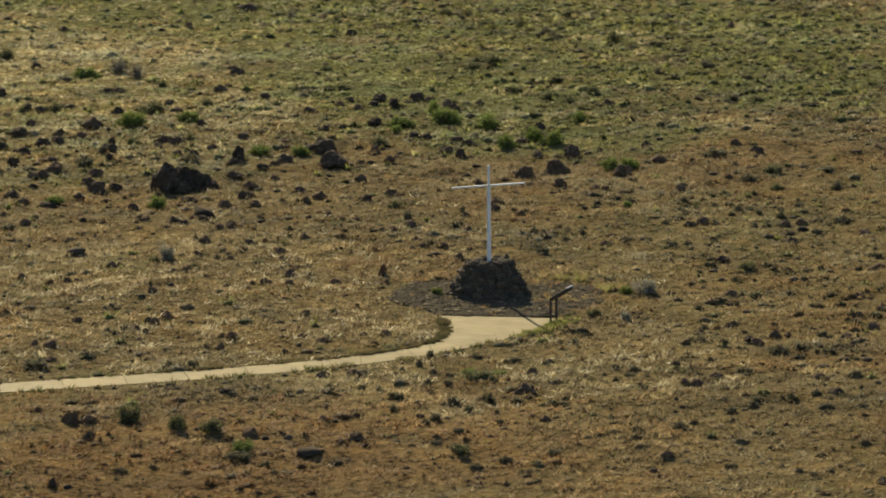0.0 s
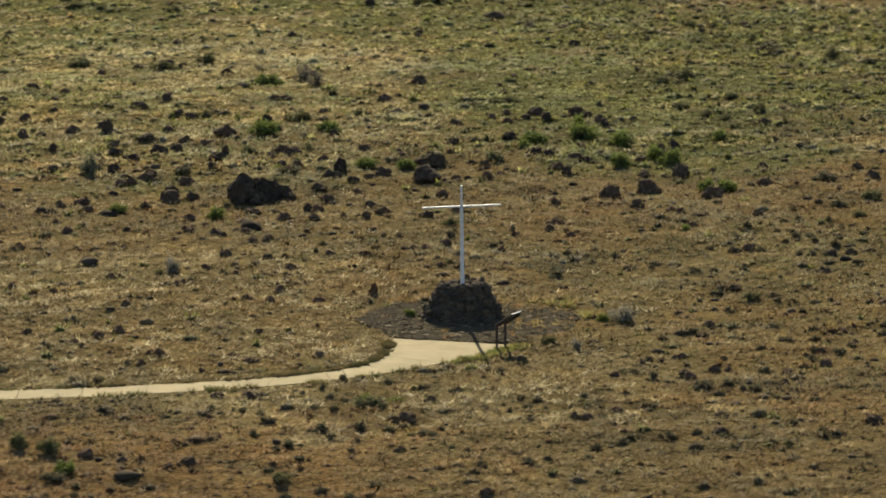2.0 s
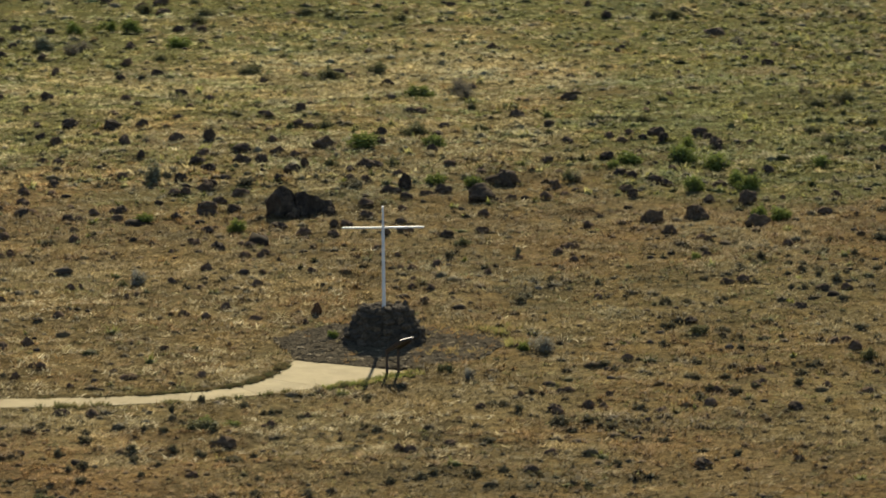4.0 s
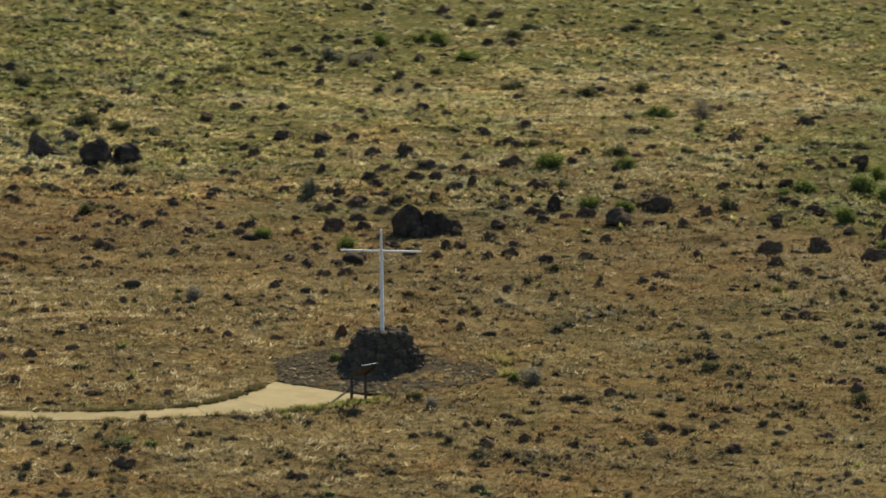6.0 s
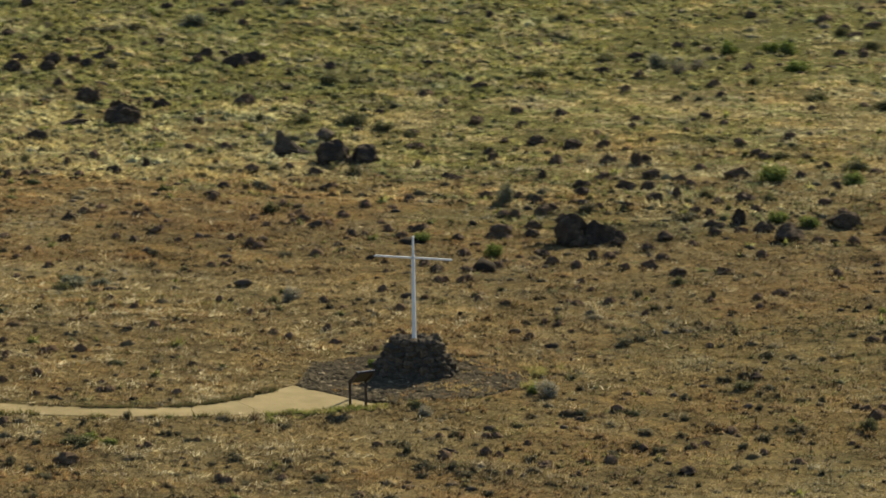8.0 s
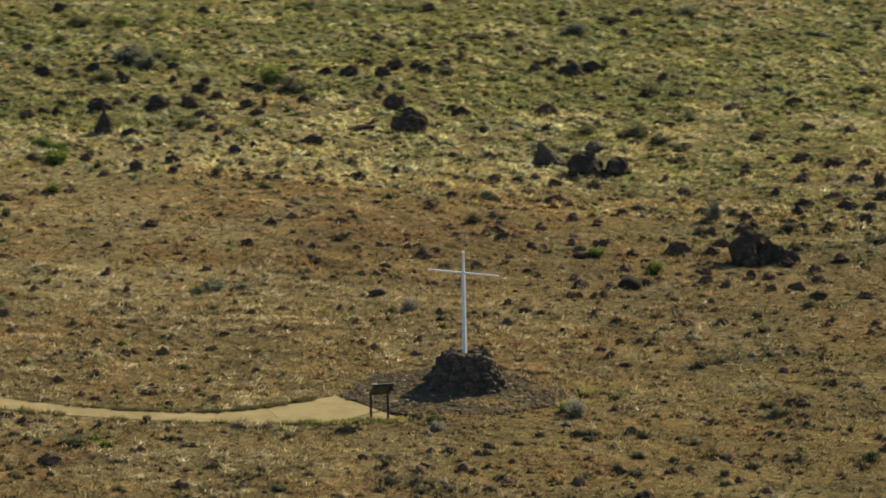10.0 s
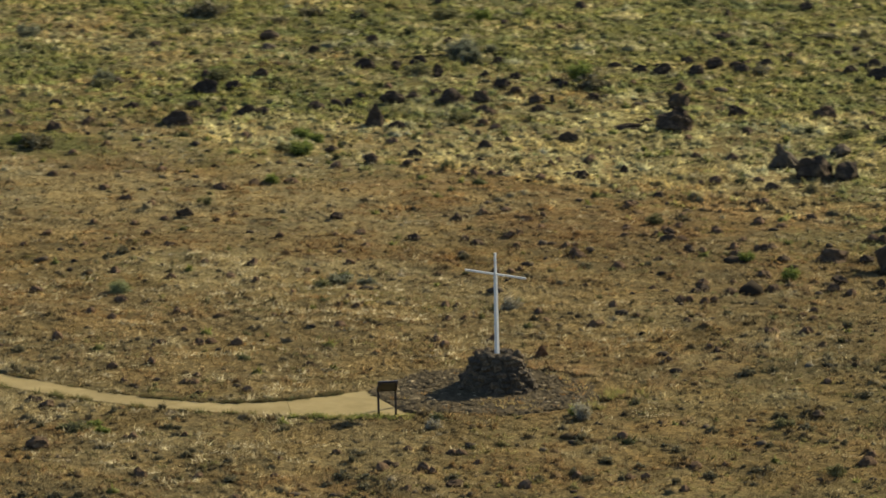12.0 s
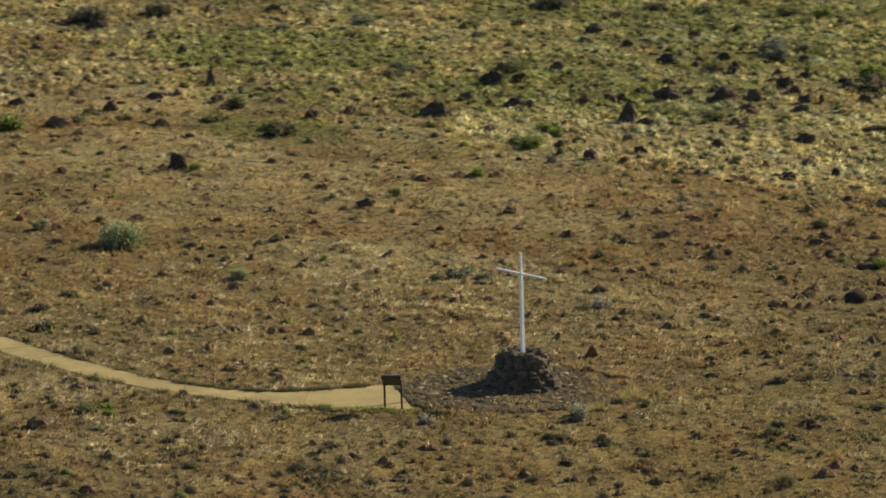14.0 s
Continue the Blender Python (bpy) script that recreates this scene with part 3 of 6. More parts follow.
def field_rocks(*rows):
    """Boulders and rocks of the field: place, width and height of each."""
    for x, y, wide, high in rows:
        if wide > 0.75:
            label = "flat dark lava rock lying in dry grass" if high < 0.36 * wide else "dark rugged lava boulder in dry grass"
            group = "field boulders"
        else:
            label = "low dark lava rock among dry grass" if high < 0.36 * wide else "small upright dark lava rock among dry grass"
            group = "field rocks"
        kind = r.choice((ROUGH_ROCKS if y < 24 else RUGGED_ROCKS) if high > 0.55 * wide else FIELD_ROCKS if y < 24 or x > -22 else BLACK_ROCKS)
        near, slope, flat = y < 16, y > 28 and x < -22, high < 0.3 * wide and wide > 0.6
        tall = max((1.0 if near else 1.3 if slope else 1.22) * high, (0.44 if slope else 0.4 if not near else 0.24 if flat else 0.36) * wide) + (0.09 if slope else 0.02 if near else 0.06)
        boulder(kind, x, y, wide * (0.92 if near else 1.12 if slope else 1.07), tall, r.uniform(20, 70) if flat else r.uniform(0, 360), label, r.uniform(0.5, 0.7) if flat else r.uniform(0.7, 1.0), r.uniform(-6, 6), group)


# small rocks, some near ones added where tufts only cast dark shade
SMALL_ROCKS = []


def small_rocks(*rows):
    SMALL_ROCKS.extend(rows)


field_rocks(
    (-48.1, 52.5, 0.42, 0.28), (-43.7, 52.9, 0.57, 0.19), (-43.8, 47.4, 0.54, 0.19), (-37.6, 43.9, 0.6, 0.13),
    (-20.9, -22.1, 0.62, 0.18), (-20.3, -20.7, 0.33, 0.26), (-0.7, -27.9, 0.66, 0.18), (-17.8, -15.7, 0.6, 0.17), (-11.3, -18.4, 0.6, 0.17), (3.1, -17.8, 0.58, 0.16), (7.6, -17, 0.58, 0.2), (-9.2, -10.2, 0.62, 0.17),
    (-8.4, -10.4, 0.57, 0.17), (4.3, -9.7, 0.62, 0.17), (7.2, -10.3, 0.67, 0.19), (11, -9.7, 0.52, 0.15), (-29.6, 2.8, 0.75, 0.21), (9.5, 3.1, 0.55, 0.15), (-42.3, 11.4, 0.6, 0.17), (-32.1, 6.3, 0.56, 0.16),
    (-31.7, 7.7, 0.7, 0.2), (-24.8, 11.3, 0.62, 0.17), (-21.3, 9.5, 0.52, 0.17), (11.4, 9.8, 0.54, 0.15), (13.2, 5.4, 0.58, 0.16), (14.3, 8.3, 0.6, 0.17), (-53.4, 18.6, 1.13, 0.32), (-49, 16.6, 0.55, 0.21),
)
field_rocks(
    (-39.2, 19.4, 0.53, 0.15), (-28.6, 16, 0.69, 0.19), (-27.1, 12.5, 0.54, 0.15), (-24, 19.2, 0.55, 0.15), (-19, 17.8, 0.53, 0.15), (-16.8, 18.7, 0.53, 0.15), (-5.3, 20.2, 0.58, 0.16), (-5, 16.4, 0.57, 0.16),
    (-4.8, 15.8, 0.57, 0.16), (-3.9, 16.5, 0.51, 0.16), (-3.4, 18.3, 0.58, 0.16), (1.5, 19.6, 0.65, 0.18), (2.8, 18.4, 0.62, 0.17), (10.5, 19, 0.55, 0.15), (11.3, 14.4, 0.5, 0.23), (-63, 26.5, 0.52, 0.24),
    (-60, 23.8, 0.51, 0.16), (-59.4, 20.5, 0.83, 0.23), (-57, 26, 0.92, 0.26), (-55.2, 22.5, 0.66, 0.39), (-54.6, 27.7, 0.59, 0.23), (-50.6, 22, 0.73, 0.23), (-31.9, 23.1, 0.6, 0.17), (-20.8, 22.2, 0.48, 0.21),
)
field_rocks(
    (-12.8, 24.6, 0.55, 0.15), (-11.8, 23.4, 0.53, 0.15), (-10.2, 22.4, 0.6, 0.17), (-8.4, 24.5, 0.47, 0.18), (-8.5, 22.9, 0.53, 0.15), (-8.3, 24.8, 0.54, 0.18), (-6.4, 23, 0.53, 0.15), (-5.3, 24.3, 1.13, 0.32),
    (-4.9, 26.8, 0.68, 0.19), (-4.4, 25.1, 0.53, 0.15), (-4.2, 28.3, 0.81, 0.23), (-2.9, 21.3, 0.59, 0.17), (-0.9, 21, 0.38, 0.24), (0.3, 25.6, 0.67, 0.23), (0.3, 23.6, 0.6, 0.17), (1.3, 28.4, 0.75, 0.21),
    (1.4, 21.4, 0.52, 0.15), (1.8, 26.6, 0.54, 0.15), (2.5, 27.2, 0.54, 0.15), (4.5, 26.5, 1.29, 0.49), (5.6, 26.4, 0.61, 0.17), (10.1, 27.5, 0.5, 0.23), (10.2, 21.5, 1.18, 0.33), (11.8, 22.3, 0.86, 0.42),
)
field_rocks(
    (12.7, 26.1, 0.61, 0.2), (13.7, 20.7, 1.04, 0.29), (14.1, 26.2, 1.08, 0.3), (17.3, 26.4, 0.44, 0.2), (20.8, 23.9, 0.55, 0.25), (20.9, 26, 0.44, 0.18), (-77, 33.1, 0.56, 0.16), (-74.5, 31.3, 0.64, 0.24),
    (-68.9, 35.9, 0.54, 0.25), (-65.4, 28.5, 0.53, 0.15), (-64.3, 32.8, 0.62, 0.17), (-62.4, 35.9, 0.53, 0.15), (-53.4, 33.2, 0.68, 0.19), (-50.2, 34.7, 0.67, 0.19), (-50.2, 33.1, 0.58, 0.16), (-48.3, 28.2, 0.65, 0.29),
    (-45.3, 32.6, 1.35, 0.38), (-35, 31, 0.61, 0.17), (-31.8, 29.8, 0.52, 0.27), (-32.1, 32.7, 0.61, 0.17), (-31.6, 36.5, 0.61, 0.23), (-30.6, 30.6, 0.52, 0.15), (-23.7, 33.1, 0.58, 0.19), (-23.3, 35.2, 0.37, 0.25),
)
field_rocks(
    (-18.5, 31.4, 0.57, 0.16), (-16.6, 36, 0.72, 0.2), (-14.8, 32.6, 0.63, 0.18), (-11, 35.9, 0.65, 0.18), (-11, 30.8, 0.63, 0.21), (-11.6, 37.1, 0.57, 0.17), (-8.5, 32.5, 0.63, 0.18), (-6.3, 31.7, 0.56, 0.24),
    (-5.8, 35.5, 0.72, 0.2), (-5.4, 29.5, 0.62, 0.24), (-5.3, 34, 0.71, 0.24), (-5.2, 29.9, 0.55, 0.15), (-4.1, 35.6, 0.79, 0.22), (-3.8, 31.1, 0.55, 0.18), (-3.3, 36, 0.72, 0.2), (-2.7, 31.2, 0.63, 0.18),
    (-2.2, 33, 0.71, 0.28), (-1.7, 34.2, 0.36, 0.35), (-0, 33.7, 0.56, 0.16), (-0.1, 30.9, 0.55, 0.15), (0.6, 34.9, 0.72, 0.26), (0.9, 34.3, 0.73, 0.24), (1.9, 29.6, 0.48, 0.43), (3.2, 28.1, 0.89, 0.25),
)
field_rocks(
    (3.8, 34.6, 0.57, 0.16), (5.6, 30.5, 1.18, 0.37), (7.4, 29.6, 0.76, 0.22), (7.6, 35.8, 0.65, 0.18), (9.9, 28.6, 0.69, 0.19), (10, 32.4, 0.77, 0.22), (10.4, 32, 0.59, 0.17), (11.2, 30.7, 0.77, 0.22),
    (11.6, 30.4, 0.59, 0.17), (13.5, 29.6, 0.55, 0.24), (15.7, 33.1, 0.78, 0.23), (-79, 37.8, 1.04, 0.29), (-74.2, 37.8, 0.56, 0.17), (-60.9, 36.2, 0.53, 0.16), (-54.7, 44, 0.62, 0.28), (-51.4, 42.4, 0.76, 0.21),
    (-48.6, 37, 0.65, 0.18), (-45.7, 37.3, 0.81, 0.23), (-45.5, 44.3, 0.5, 0.16), (-45.3, 37.8, 0.66, 0.18), (-45.1, 42.2, 0.65, 0.19), (-44.5, 40.3, 0.83, 0.23), (-44.6, 42.6, 0.41, 0.27), (-43.6, 44.3, 1.16, 0.32),
)
field_rocks(
    (-38.4, 44.4, 0.66, 0.18), (-37.5, 37.7, 0.71, 0.2), (-31.7, 38.1, 0.39, 0.2), (-30.1, 40, 0.91, 0.25), (-15.5, 43.6, 0.52, 0.16), (-11.3, 41.8, 0.67, 0.19), (-11.9, 43.2, 0.52, 0.23),
    (-8.6, 41.3, 0.81, 0.23), (-7.9, 37.4, 0.43, 0.23), (-6.5, 41.7, 0.88, 0.25), (-5.5, 37.4, 0.8, 0.22), (-5.3, 41.1, 0.59, 0.49), (-5.3, 42.4, 0.59, 0.23), (-4, 38.9, 0.73, 0.24), (-2.6, 38, 0.66, 0.18),
    (-0.8, 39.7, 1.11, 0.31), (1.4, 40.5, 0.44, 0.24), (1.6, 43.8, 0.45, 0.19), (3.3, 38.3, 0.43, 0.23), (3.8, 42.8, 0.6, 0.17), (8.8, 40.8, 0.59, 0.17), (9.9, 36.3, 0.65, 0.18), (12.4, 42.4, 0.9, 0.25),
)
field_rocks(
    (12.6, 41.2, 0.7, 0.2), (14.2, 42.6, 0.9, 0.25), (14.4, 41.6, 0.71, 0.2), (14.5, 39.9, 0.59, 0.28), (14.5, 39.1, 0.54, 0.15), (20.9, 38.2, 0.55, 0.15), (-80.6, 45.7, 0.49, 0.28), (-78.9, 48.6, 0.88, 0.25),
    (-73.7, 47, 0.57, 0.16), (-63.6, 49.7, 0.65, 0.22), (-53.1, 46, 0.69, 0.19), (-51.7, 51.5, 1.05, 0.29), (-50.1, 51.9, 0.44, 0.23), (-47.1, 51.4, 0.52, 0.22), (-43.6, 45.7, 0.76, 0.21), (-42.2, 50.2, 0.76, 0.21),
    (-41.6, 46, 1.25, 0.38), (-41, 49.6, 0.59, 0.2), (-40.7, 46.9, 0.83, 0.36), (-38.1, 47.6, 0.66, 0.19), (-37.4, 47.9, 0.33, 0.28), (-36.5, 49.6, 0.67, 0.19), (-36.4, 45.7, 0.66, 0.18), (-28.7, 49.7, 0.8, 0.22),
)
field_rocks(
    (-25.6, 46.3, 0.55, 0.15), (-19.4, 51.2, 0.64, 0.18), (-16.3, 46.2, 0.54, 0.24), (-16.2, 46.4, 0.46, 0.19), (-14.8, 50.1, 0.78, 0.22), (-12.7, 50, 0.63, 0.18), (-12.2, 46, 0.53, 0.15), (-10.9, 46.2, 0.92, 0.26),
    (-9.2, 45.4, 0.68, 0.29), (-8, 45.7, 0.69, 0.19), (-6.6, 47.7, 0.54, 0.16), (-3.1, 48.2, 0.55, 0.15), (-1.7, 45.8, 0.53, 0.19), (-1.5, 50.3, 0.61, 0.17), (-1.3, 45.3, 0.6, 0.17), (3, 49.7, 0.47, 0.17),
    (4.1, 44.9, 0.61, 0.17), (7.3, 47.7, 0.85, 0.24), (8.4, 45.2, 0.53, 0.15), (-61.7, 55.6, 1.03, 0.29), (-57.4, 58.4, 0.65, 0.18), (-56.5, 53.2, 0.63, 0.18), (-54, 60.1, 0.64, 0.24), (-51.1, 53, 0.53, 0.15),
)
field_rocks(
    (-50.7, 54.2, 0.8, 0.22), (-48.2, 57, 0.62, 0.17), (-45.3, 52.6, 0.52, 0.22), (-42.6, 58.7, 0.62, 0.17), (-40.5, 58, 0.7, 0.2), (-40.4, 52.3, 0.6, 0.2), (-39.5, 58.5, 0.94, 0.28), (-38.1, 59, 0.68, 0.32),
    (-35.6, 54.7, 0.58, 0.27), (-25.8, 52.2, 1.05, 0.29), (-19.6, 57.1, 0.57, 0.26), (-17.9, 55.2, 0.49, 0.26), (-14.2, 53.7, 0.56, 0.16), (-12.1, 53.3, 0.56, 0.25), (-9.2, 60.8, 0.57, 0.22), (-6.5, 55.6, 0.64, 0.21),
    (2.4, 58.4, 0.57, 0.16), (9.8, 53, 0.71, 0.2), (-57.2, 68, 0.57, 0.16), (-40.8, 61.9, 0.69, 0.2), (-39, 61.7, 0.95, 0.27), (-38.2, 62.2, 0.69, 0.19), (-37.4, 63.5, 0.78, 0.22), (-37.1, 61.3, 0.69, 0.26),
)
field_rocks(
    (-33.3, 66.3, 0.88, 0.25), (-32.6, 63.4, 0.69, 0.19), (-32.9, 67.4, 0.53, 0.15), (-30.6, 63.3, 1.29, 0.36), (-30.6, 65.2, 1.04, 0.29), (-30.7, 66.8, 0.53, 0.16), (-26.5, 64.4, 0.69, 0.22), (-19.2, 62.6, 0.59, 0.17),
    (-18.1, 60.6, 0.83, 0.23), (-14.9, 68.5, 0.77, 0.25), (-12.9, 67.6, 0.51, 0.21), (-12.1, 62.8, 0.75, 0.21), (-9, 66.2, 0.76, 0.21), (-7.6, 62.4, 0.75, 0.21), (19, 67.8, 0.54, 0.15), (19.8, 65.6, 0.71, 0.2),
    (23.7, 67.1, 0.54, 0.15), (37.1, 60.5, 0.8, 0.22), (-66.4, 73.8, 0.98, 0.27), (-59.8, 77.3, 0.78, 0.3), (-45.4, 70.7, 0.73, 0.23), (-37.8, 69.7, 0.54, 0.15), (-37.4, 70.7, 0.54, 0.15), (-20.9, 78, 0.54, 0.15),
)
field_rocks(
    (-20.4, 79.3, 0.5, 0.17), (-15.3, 75.4, 0.79, 0.22), (-14.4, 72.8, 0.7, 0.2), (-9, 72.2, 0.69, 0.26), (-5.6, 73.5, 0.52, 0.15), (7.8, 72.5, 0.61, 0.17), (13.8, 71.7, 0.61, 0.17), (18.9, 77.6, 1.06, 0.33),
    (27.1, 69.9, 0.64, 0.18), (30, 72.7, 0.56, 0.16), (40.5, 73.6, 0.76, 0.21), (44.3, 70.7, 0.56, 0.16), (-52.5, 80.4, 0.43, 0.23), (-50.8, 85, 0.79, 0.22), (-45.1, 79.3, 0.57, 0.16), (-43.7, 86.6, 0.68, 0.23),
    (-37.6, 81.7, 0.47, 0.24), (-14.6, 80.3, 0.72, 0.2), (-13, 79.7, 0.58, 0.19), (-6.8, 81, 0.72, 0.2), (-5.7, 81.1, 0.54, 0.22), (-6.1, 82.3, 0.62, 0.17), (14.4, 87.1, 0.74, 0.21), (-40.8, 89.3, 0.87, 0.24),
)
field_rocks(
    (-27.1, 89.2, 0.47, 0.25), (-14.8, 94.4, 0.76, 0.21), (-10.6, 92.3, 0.67, 0.35), (-10.8, 94, 0.85, 0.32), (-8.8, 89.7, 0.93, 0.26), (-7.8, 92, 0.93, 0.26), (-7.7, 87.6, 0.92, 0.26), (6.9, 91.6, 0.76, 0.21),
    (14, 92.8, 0.57, 0.24), (-10.3, 99.9, 0.67, 0.19), (-10.2, 104, 0.59, 0.17), (2, 97.1, 0.58, 0.21),
)
small_rocks(
    (-4.5, -23.2, 0.39), (-17.7, -13.8, 0.51), (-17.3, -14, 0.51), (-13.8, -17.1, 0.4), (-11.9, -18.9, 0.35), (-11.3, -15.9, 0.36), (-5.6, -17.7, 0.39), (-2.2, -13, 0.21),
    (-0.2, -14.9, 0.4), (0.1, -15.1, 0.41), (1.2, -14, 0.4), (2.7, -12.6, 0.26), (3.8, -15.3, 0.45), (3.9, -15.6, 0.3), (8.7, -17.5, 0.34), (10.2, -16.5, 0.34),
    (13.1, -16.1, 0.2), (13.5, -14.1, 0.3), (-19.6, -5.9, 0.31), (-18.1, -11.9, 0.31), (-15.8, -5.4, 0.37), (-10.7, -5.5, 0.4), (-10.2, -4.3, 0.39), (-10, -4.5, 0.39),
    (-9.1, -6.6, 0.28), (-7.9, -4.7, 0.33), (-7.6, -5.5, 0.32), (-7.4, -5.4, 0.33), (-5.4, -5.1, 0.38), (-3.7, -11.9, 0.22), (-3.5, -11.8, 0.33), (-2.5, -10.7, 0.27),
)
small_rocks(
    (1.6, -11.2, 0.27), (2.3, -9.6, 0.33), (3.5, -8, 0.32), (3.9, -7.5, 0.26), (4.4, -10.1, 0.44), (4.7, -7.5, 0.37), (4.9, -7.4, 0.42), (5.3, -9.4, 0.42),
    (5.7, -9.5, 0.31), (6, -7.9, 0.31), (6.7, -11.7, 0.35), (8.7, -9.1, 0.41), (9.1, -7.4, 0.37), (10.3, -6.6, 0.42), (10.5, -6.2, 0.32), (10.7, -4.3, 0.37),
    (12.3, -6.8, 0.32), (13.4, -7.4, 0.42), (14.1, -4.2, 0.26), (-25.1, -1.4, 0.39), (-23.9, 0.6, 0.33), (-23.7, 1.1, 0.33), (-23.3, -2.8, 0.39), (-22.2, 2.3, 0.52),
    (-21.2, -1, 0.39), (-18.6, 2.7, 0.5), (-17.9, -0.1, 0.25), (-17.8, 0.5, 0.43), (-17.7, -0.6, 0.24), (-16.9, -2.7, 0.15), (-16.6, 0.3, 0.42), (-15.6, -3.1, 0.43),
)
small_rocks(
    (-15.6, 2.3, 0.37), (-15.2, -3.4, 0.44), (-13.3, 0.3, 0.4), (-12.5, 3.6, 0.26), (-12.3, 3.8, 0.23), (-12.2, -1.9, 0.47), (-12, -2.4, 0.23), (-11.3, -0.6, 0.43),
    (-11.3, -1.1, 0.4), (-11.3, -3.4, 0.2), (-10.6, -0.1, 0.51), (-9.8, 3.8, 0.42), (-6.5, -1.2, 0.34), (-5.9, 4, 0.23), (-5.3, 3.7, 0.41), (-4.6, -0.5, 0.22),
    (-3.8, 3.6, 0.41), (-2.3, 3, 0.29), (7, -2.8, 0.44), (7.2, -0.3, 0.28), (11.3, -3.7, 0.21), (13.5, 0.1, 0.37), (13.9, 0.5, 0.45), (14, -0.8, 0.52),
    (-45.3, 11.6, 0.38), (-37.8, 7.1, 0.43), (-34.5, 7, 0.5), (-34.5, 4.4, 0.49), (-32.5, 11.5, 0.29), (-32.3, 4.6, 0.49), (-29.7, 10, 0.49), (-28.5, 7.7, 0.28),
)
small_rocks(
    (-27.1, 9.3, 0.35), (-26.1, 6, 0.27), (-22.5, 6.3, 0.51), (-20.3, 6.8, 0.38), (-19.8, 10.3, 0.52), (-19, 8.3, 0.38), (-17.6, 10.7, 0.31), (-17.3, 7.8, 0.33),
    (-15.7, 4.4, 0.25), (-15.2, 7.4, 0.31), (-14.1, 5.4, 0.18), (-12.9, 7.6, 0.38), (-12.3, 6.5, 0.24), (-11.8, 7.1, 0.25), (-11.7, 6.7, 0.36), (-10.3, 11.3, 0.19),
    (-9.6, 8.7, 0.42), (-9.3, 8.9, 0.25), (-7.8, 6.7, 0.36), (-7.5, 7.2, 0.27), (-6.4, 9.6, 0.36), (-6, 4.1, 0.36), (-5.5, 8.9, 0.3), (-4.7, 5.3, 0.47),
    (-3.7, 9.1, 0.42), (-3.7, 9.4, 0.37), (-3.5, 11.1, 0.22), (-1.9, 11.7, 0.38), (0.1, 6.2, 0.18), (1.2, 8.8, 0.3), (1.3, 11.7, 0.42), (1.3, 9.7, 0.3),
)
small_rocks(
    (1.4, 11.9, 0.36), (1.5, 6.3, 0.35), (1.8, 8.4, 0.35), (2.4, 6.9, 0.23), (3.8, 11.2, 0.36), (7, 7, 0.34), (11.9, 9.8, 0.45), (15.1, 8.6, 0.52),
    (16.2, 6.1, 0.51), (-50.8, 17.9, 0.4), (-48, 13.4, 0.39), (-44.3, 19.3, 0.25), (-41.6, 13.2, 0.38), (-41.2, 15.5, 0.45), (-38.3, 19.7, 0.23), (-35.7, 13.2, 0.44),
    (-35.6, 14.1, 0.29), (-35, 18.1, 0.45), (-33, 17.1, 0.35), (-32.8, 17.2, 0.37), (-31.1, 16.7, 0.44), (-30.1, 12.7, 0.43), (-29.2, 13.9, 0.34), (-28.9, 15.2, 0.35),
    (-27.5, 17.4, 0.35), (-27.1, 16.1, 0.21), (-23.2, 15.3, 0.34), (-21.5, 16.4, 0.21), (-21, 17.2, 0.41), (-19.4, 15.7, 0.41), (-19.1, 14.1, 0.41), (-17.6, 19, 0.34),
)
small_rocks(
    (-17.6, 13.3, 0.26), (-17.2, 12.4, 0.38), (-15.3, 19.1, 0.33), (-14, 15.4, 0.26), (-13.6, 19.8, 0.46), (-12.6, 19.1, 0.45), (-12.2, 18.8, 0.46), (-12.1, 14.2, 0.38),
    (-11.8, 14.6, 0.32), (-11.8, 15.1, 0.29), (-9.8, 18, 0.46), (-8.4, 14.5, 0.31), (-6.5, 15.7, 0.32), (-5.7, 17.4, 0.38), (-5.8, 17.6, 0.38), (-5.3, 12.1, 0.49),
    (-5.4, 18.7, 0.26), (-4.1, 14.1, 0.44), (-4, 14.5, 0.35), (-4.1, 16.9, 0.38), (-3.5, 14.7, 0.38), (-3.4, 15, 0.38), (-2, 19.8, 0.47), (-1, 19.4, 0.45),
    (-0.4, 15.4, 0.26), (0.3, 15.5, 0.37), (0.5, 14.6, 0.26), (0.8, 19.1, 0.31), (1, 12, 0.32), (1, 14.5, 0.31), (2.2, 12.5, 0.49), (4.1, 19.2, 0.41),
)
small_rocks(
    (5, 14.4, 0.36), (5.6, 13.1, 0.25), (6.4, 15.1, 0.5), (6.8, 16.2, 0.44), (6.8, 13.8, 0.37), (6.8, 14.4, 0.26), (7.1, 16.2, 0.33), (11.5, 18.1, 0.51),
    (11.7, 17.5, 0.3), (14.3, 16.8, 0.38), (-58.4, 25.7, 0.34), (-58.3, 23, 0.42), (-57.6, 27.7, 0.51), (-43.4, 26.5, 0.32), (-42.8, 24, 0.39), (-42.2, 27.3, 0.32),
    (-37, 23.2, 0.44), (-33.6, 25.7, 0.22), (-32.6, 20.1, 0.29), (-32.1, 21.5, 0.51), (-31.3, 27.9, 0.3), (-31.1, 24.4, 0.51), (-20.9, 22.8, 0.21), (-20.9, 23.8, 0.41),
    (-20.7, 24.9, 0.48), (-19, 25, 0.35), (-18.8, 23.8, 0.41), (-17.3, 22.9, 0.35), (-16.8, 21, 0.41), (-16.7, 20.4, 0.4), (-14.8, 28, 0.28), (-14.6, 24.5, 0.48),
)
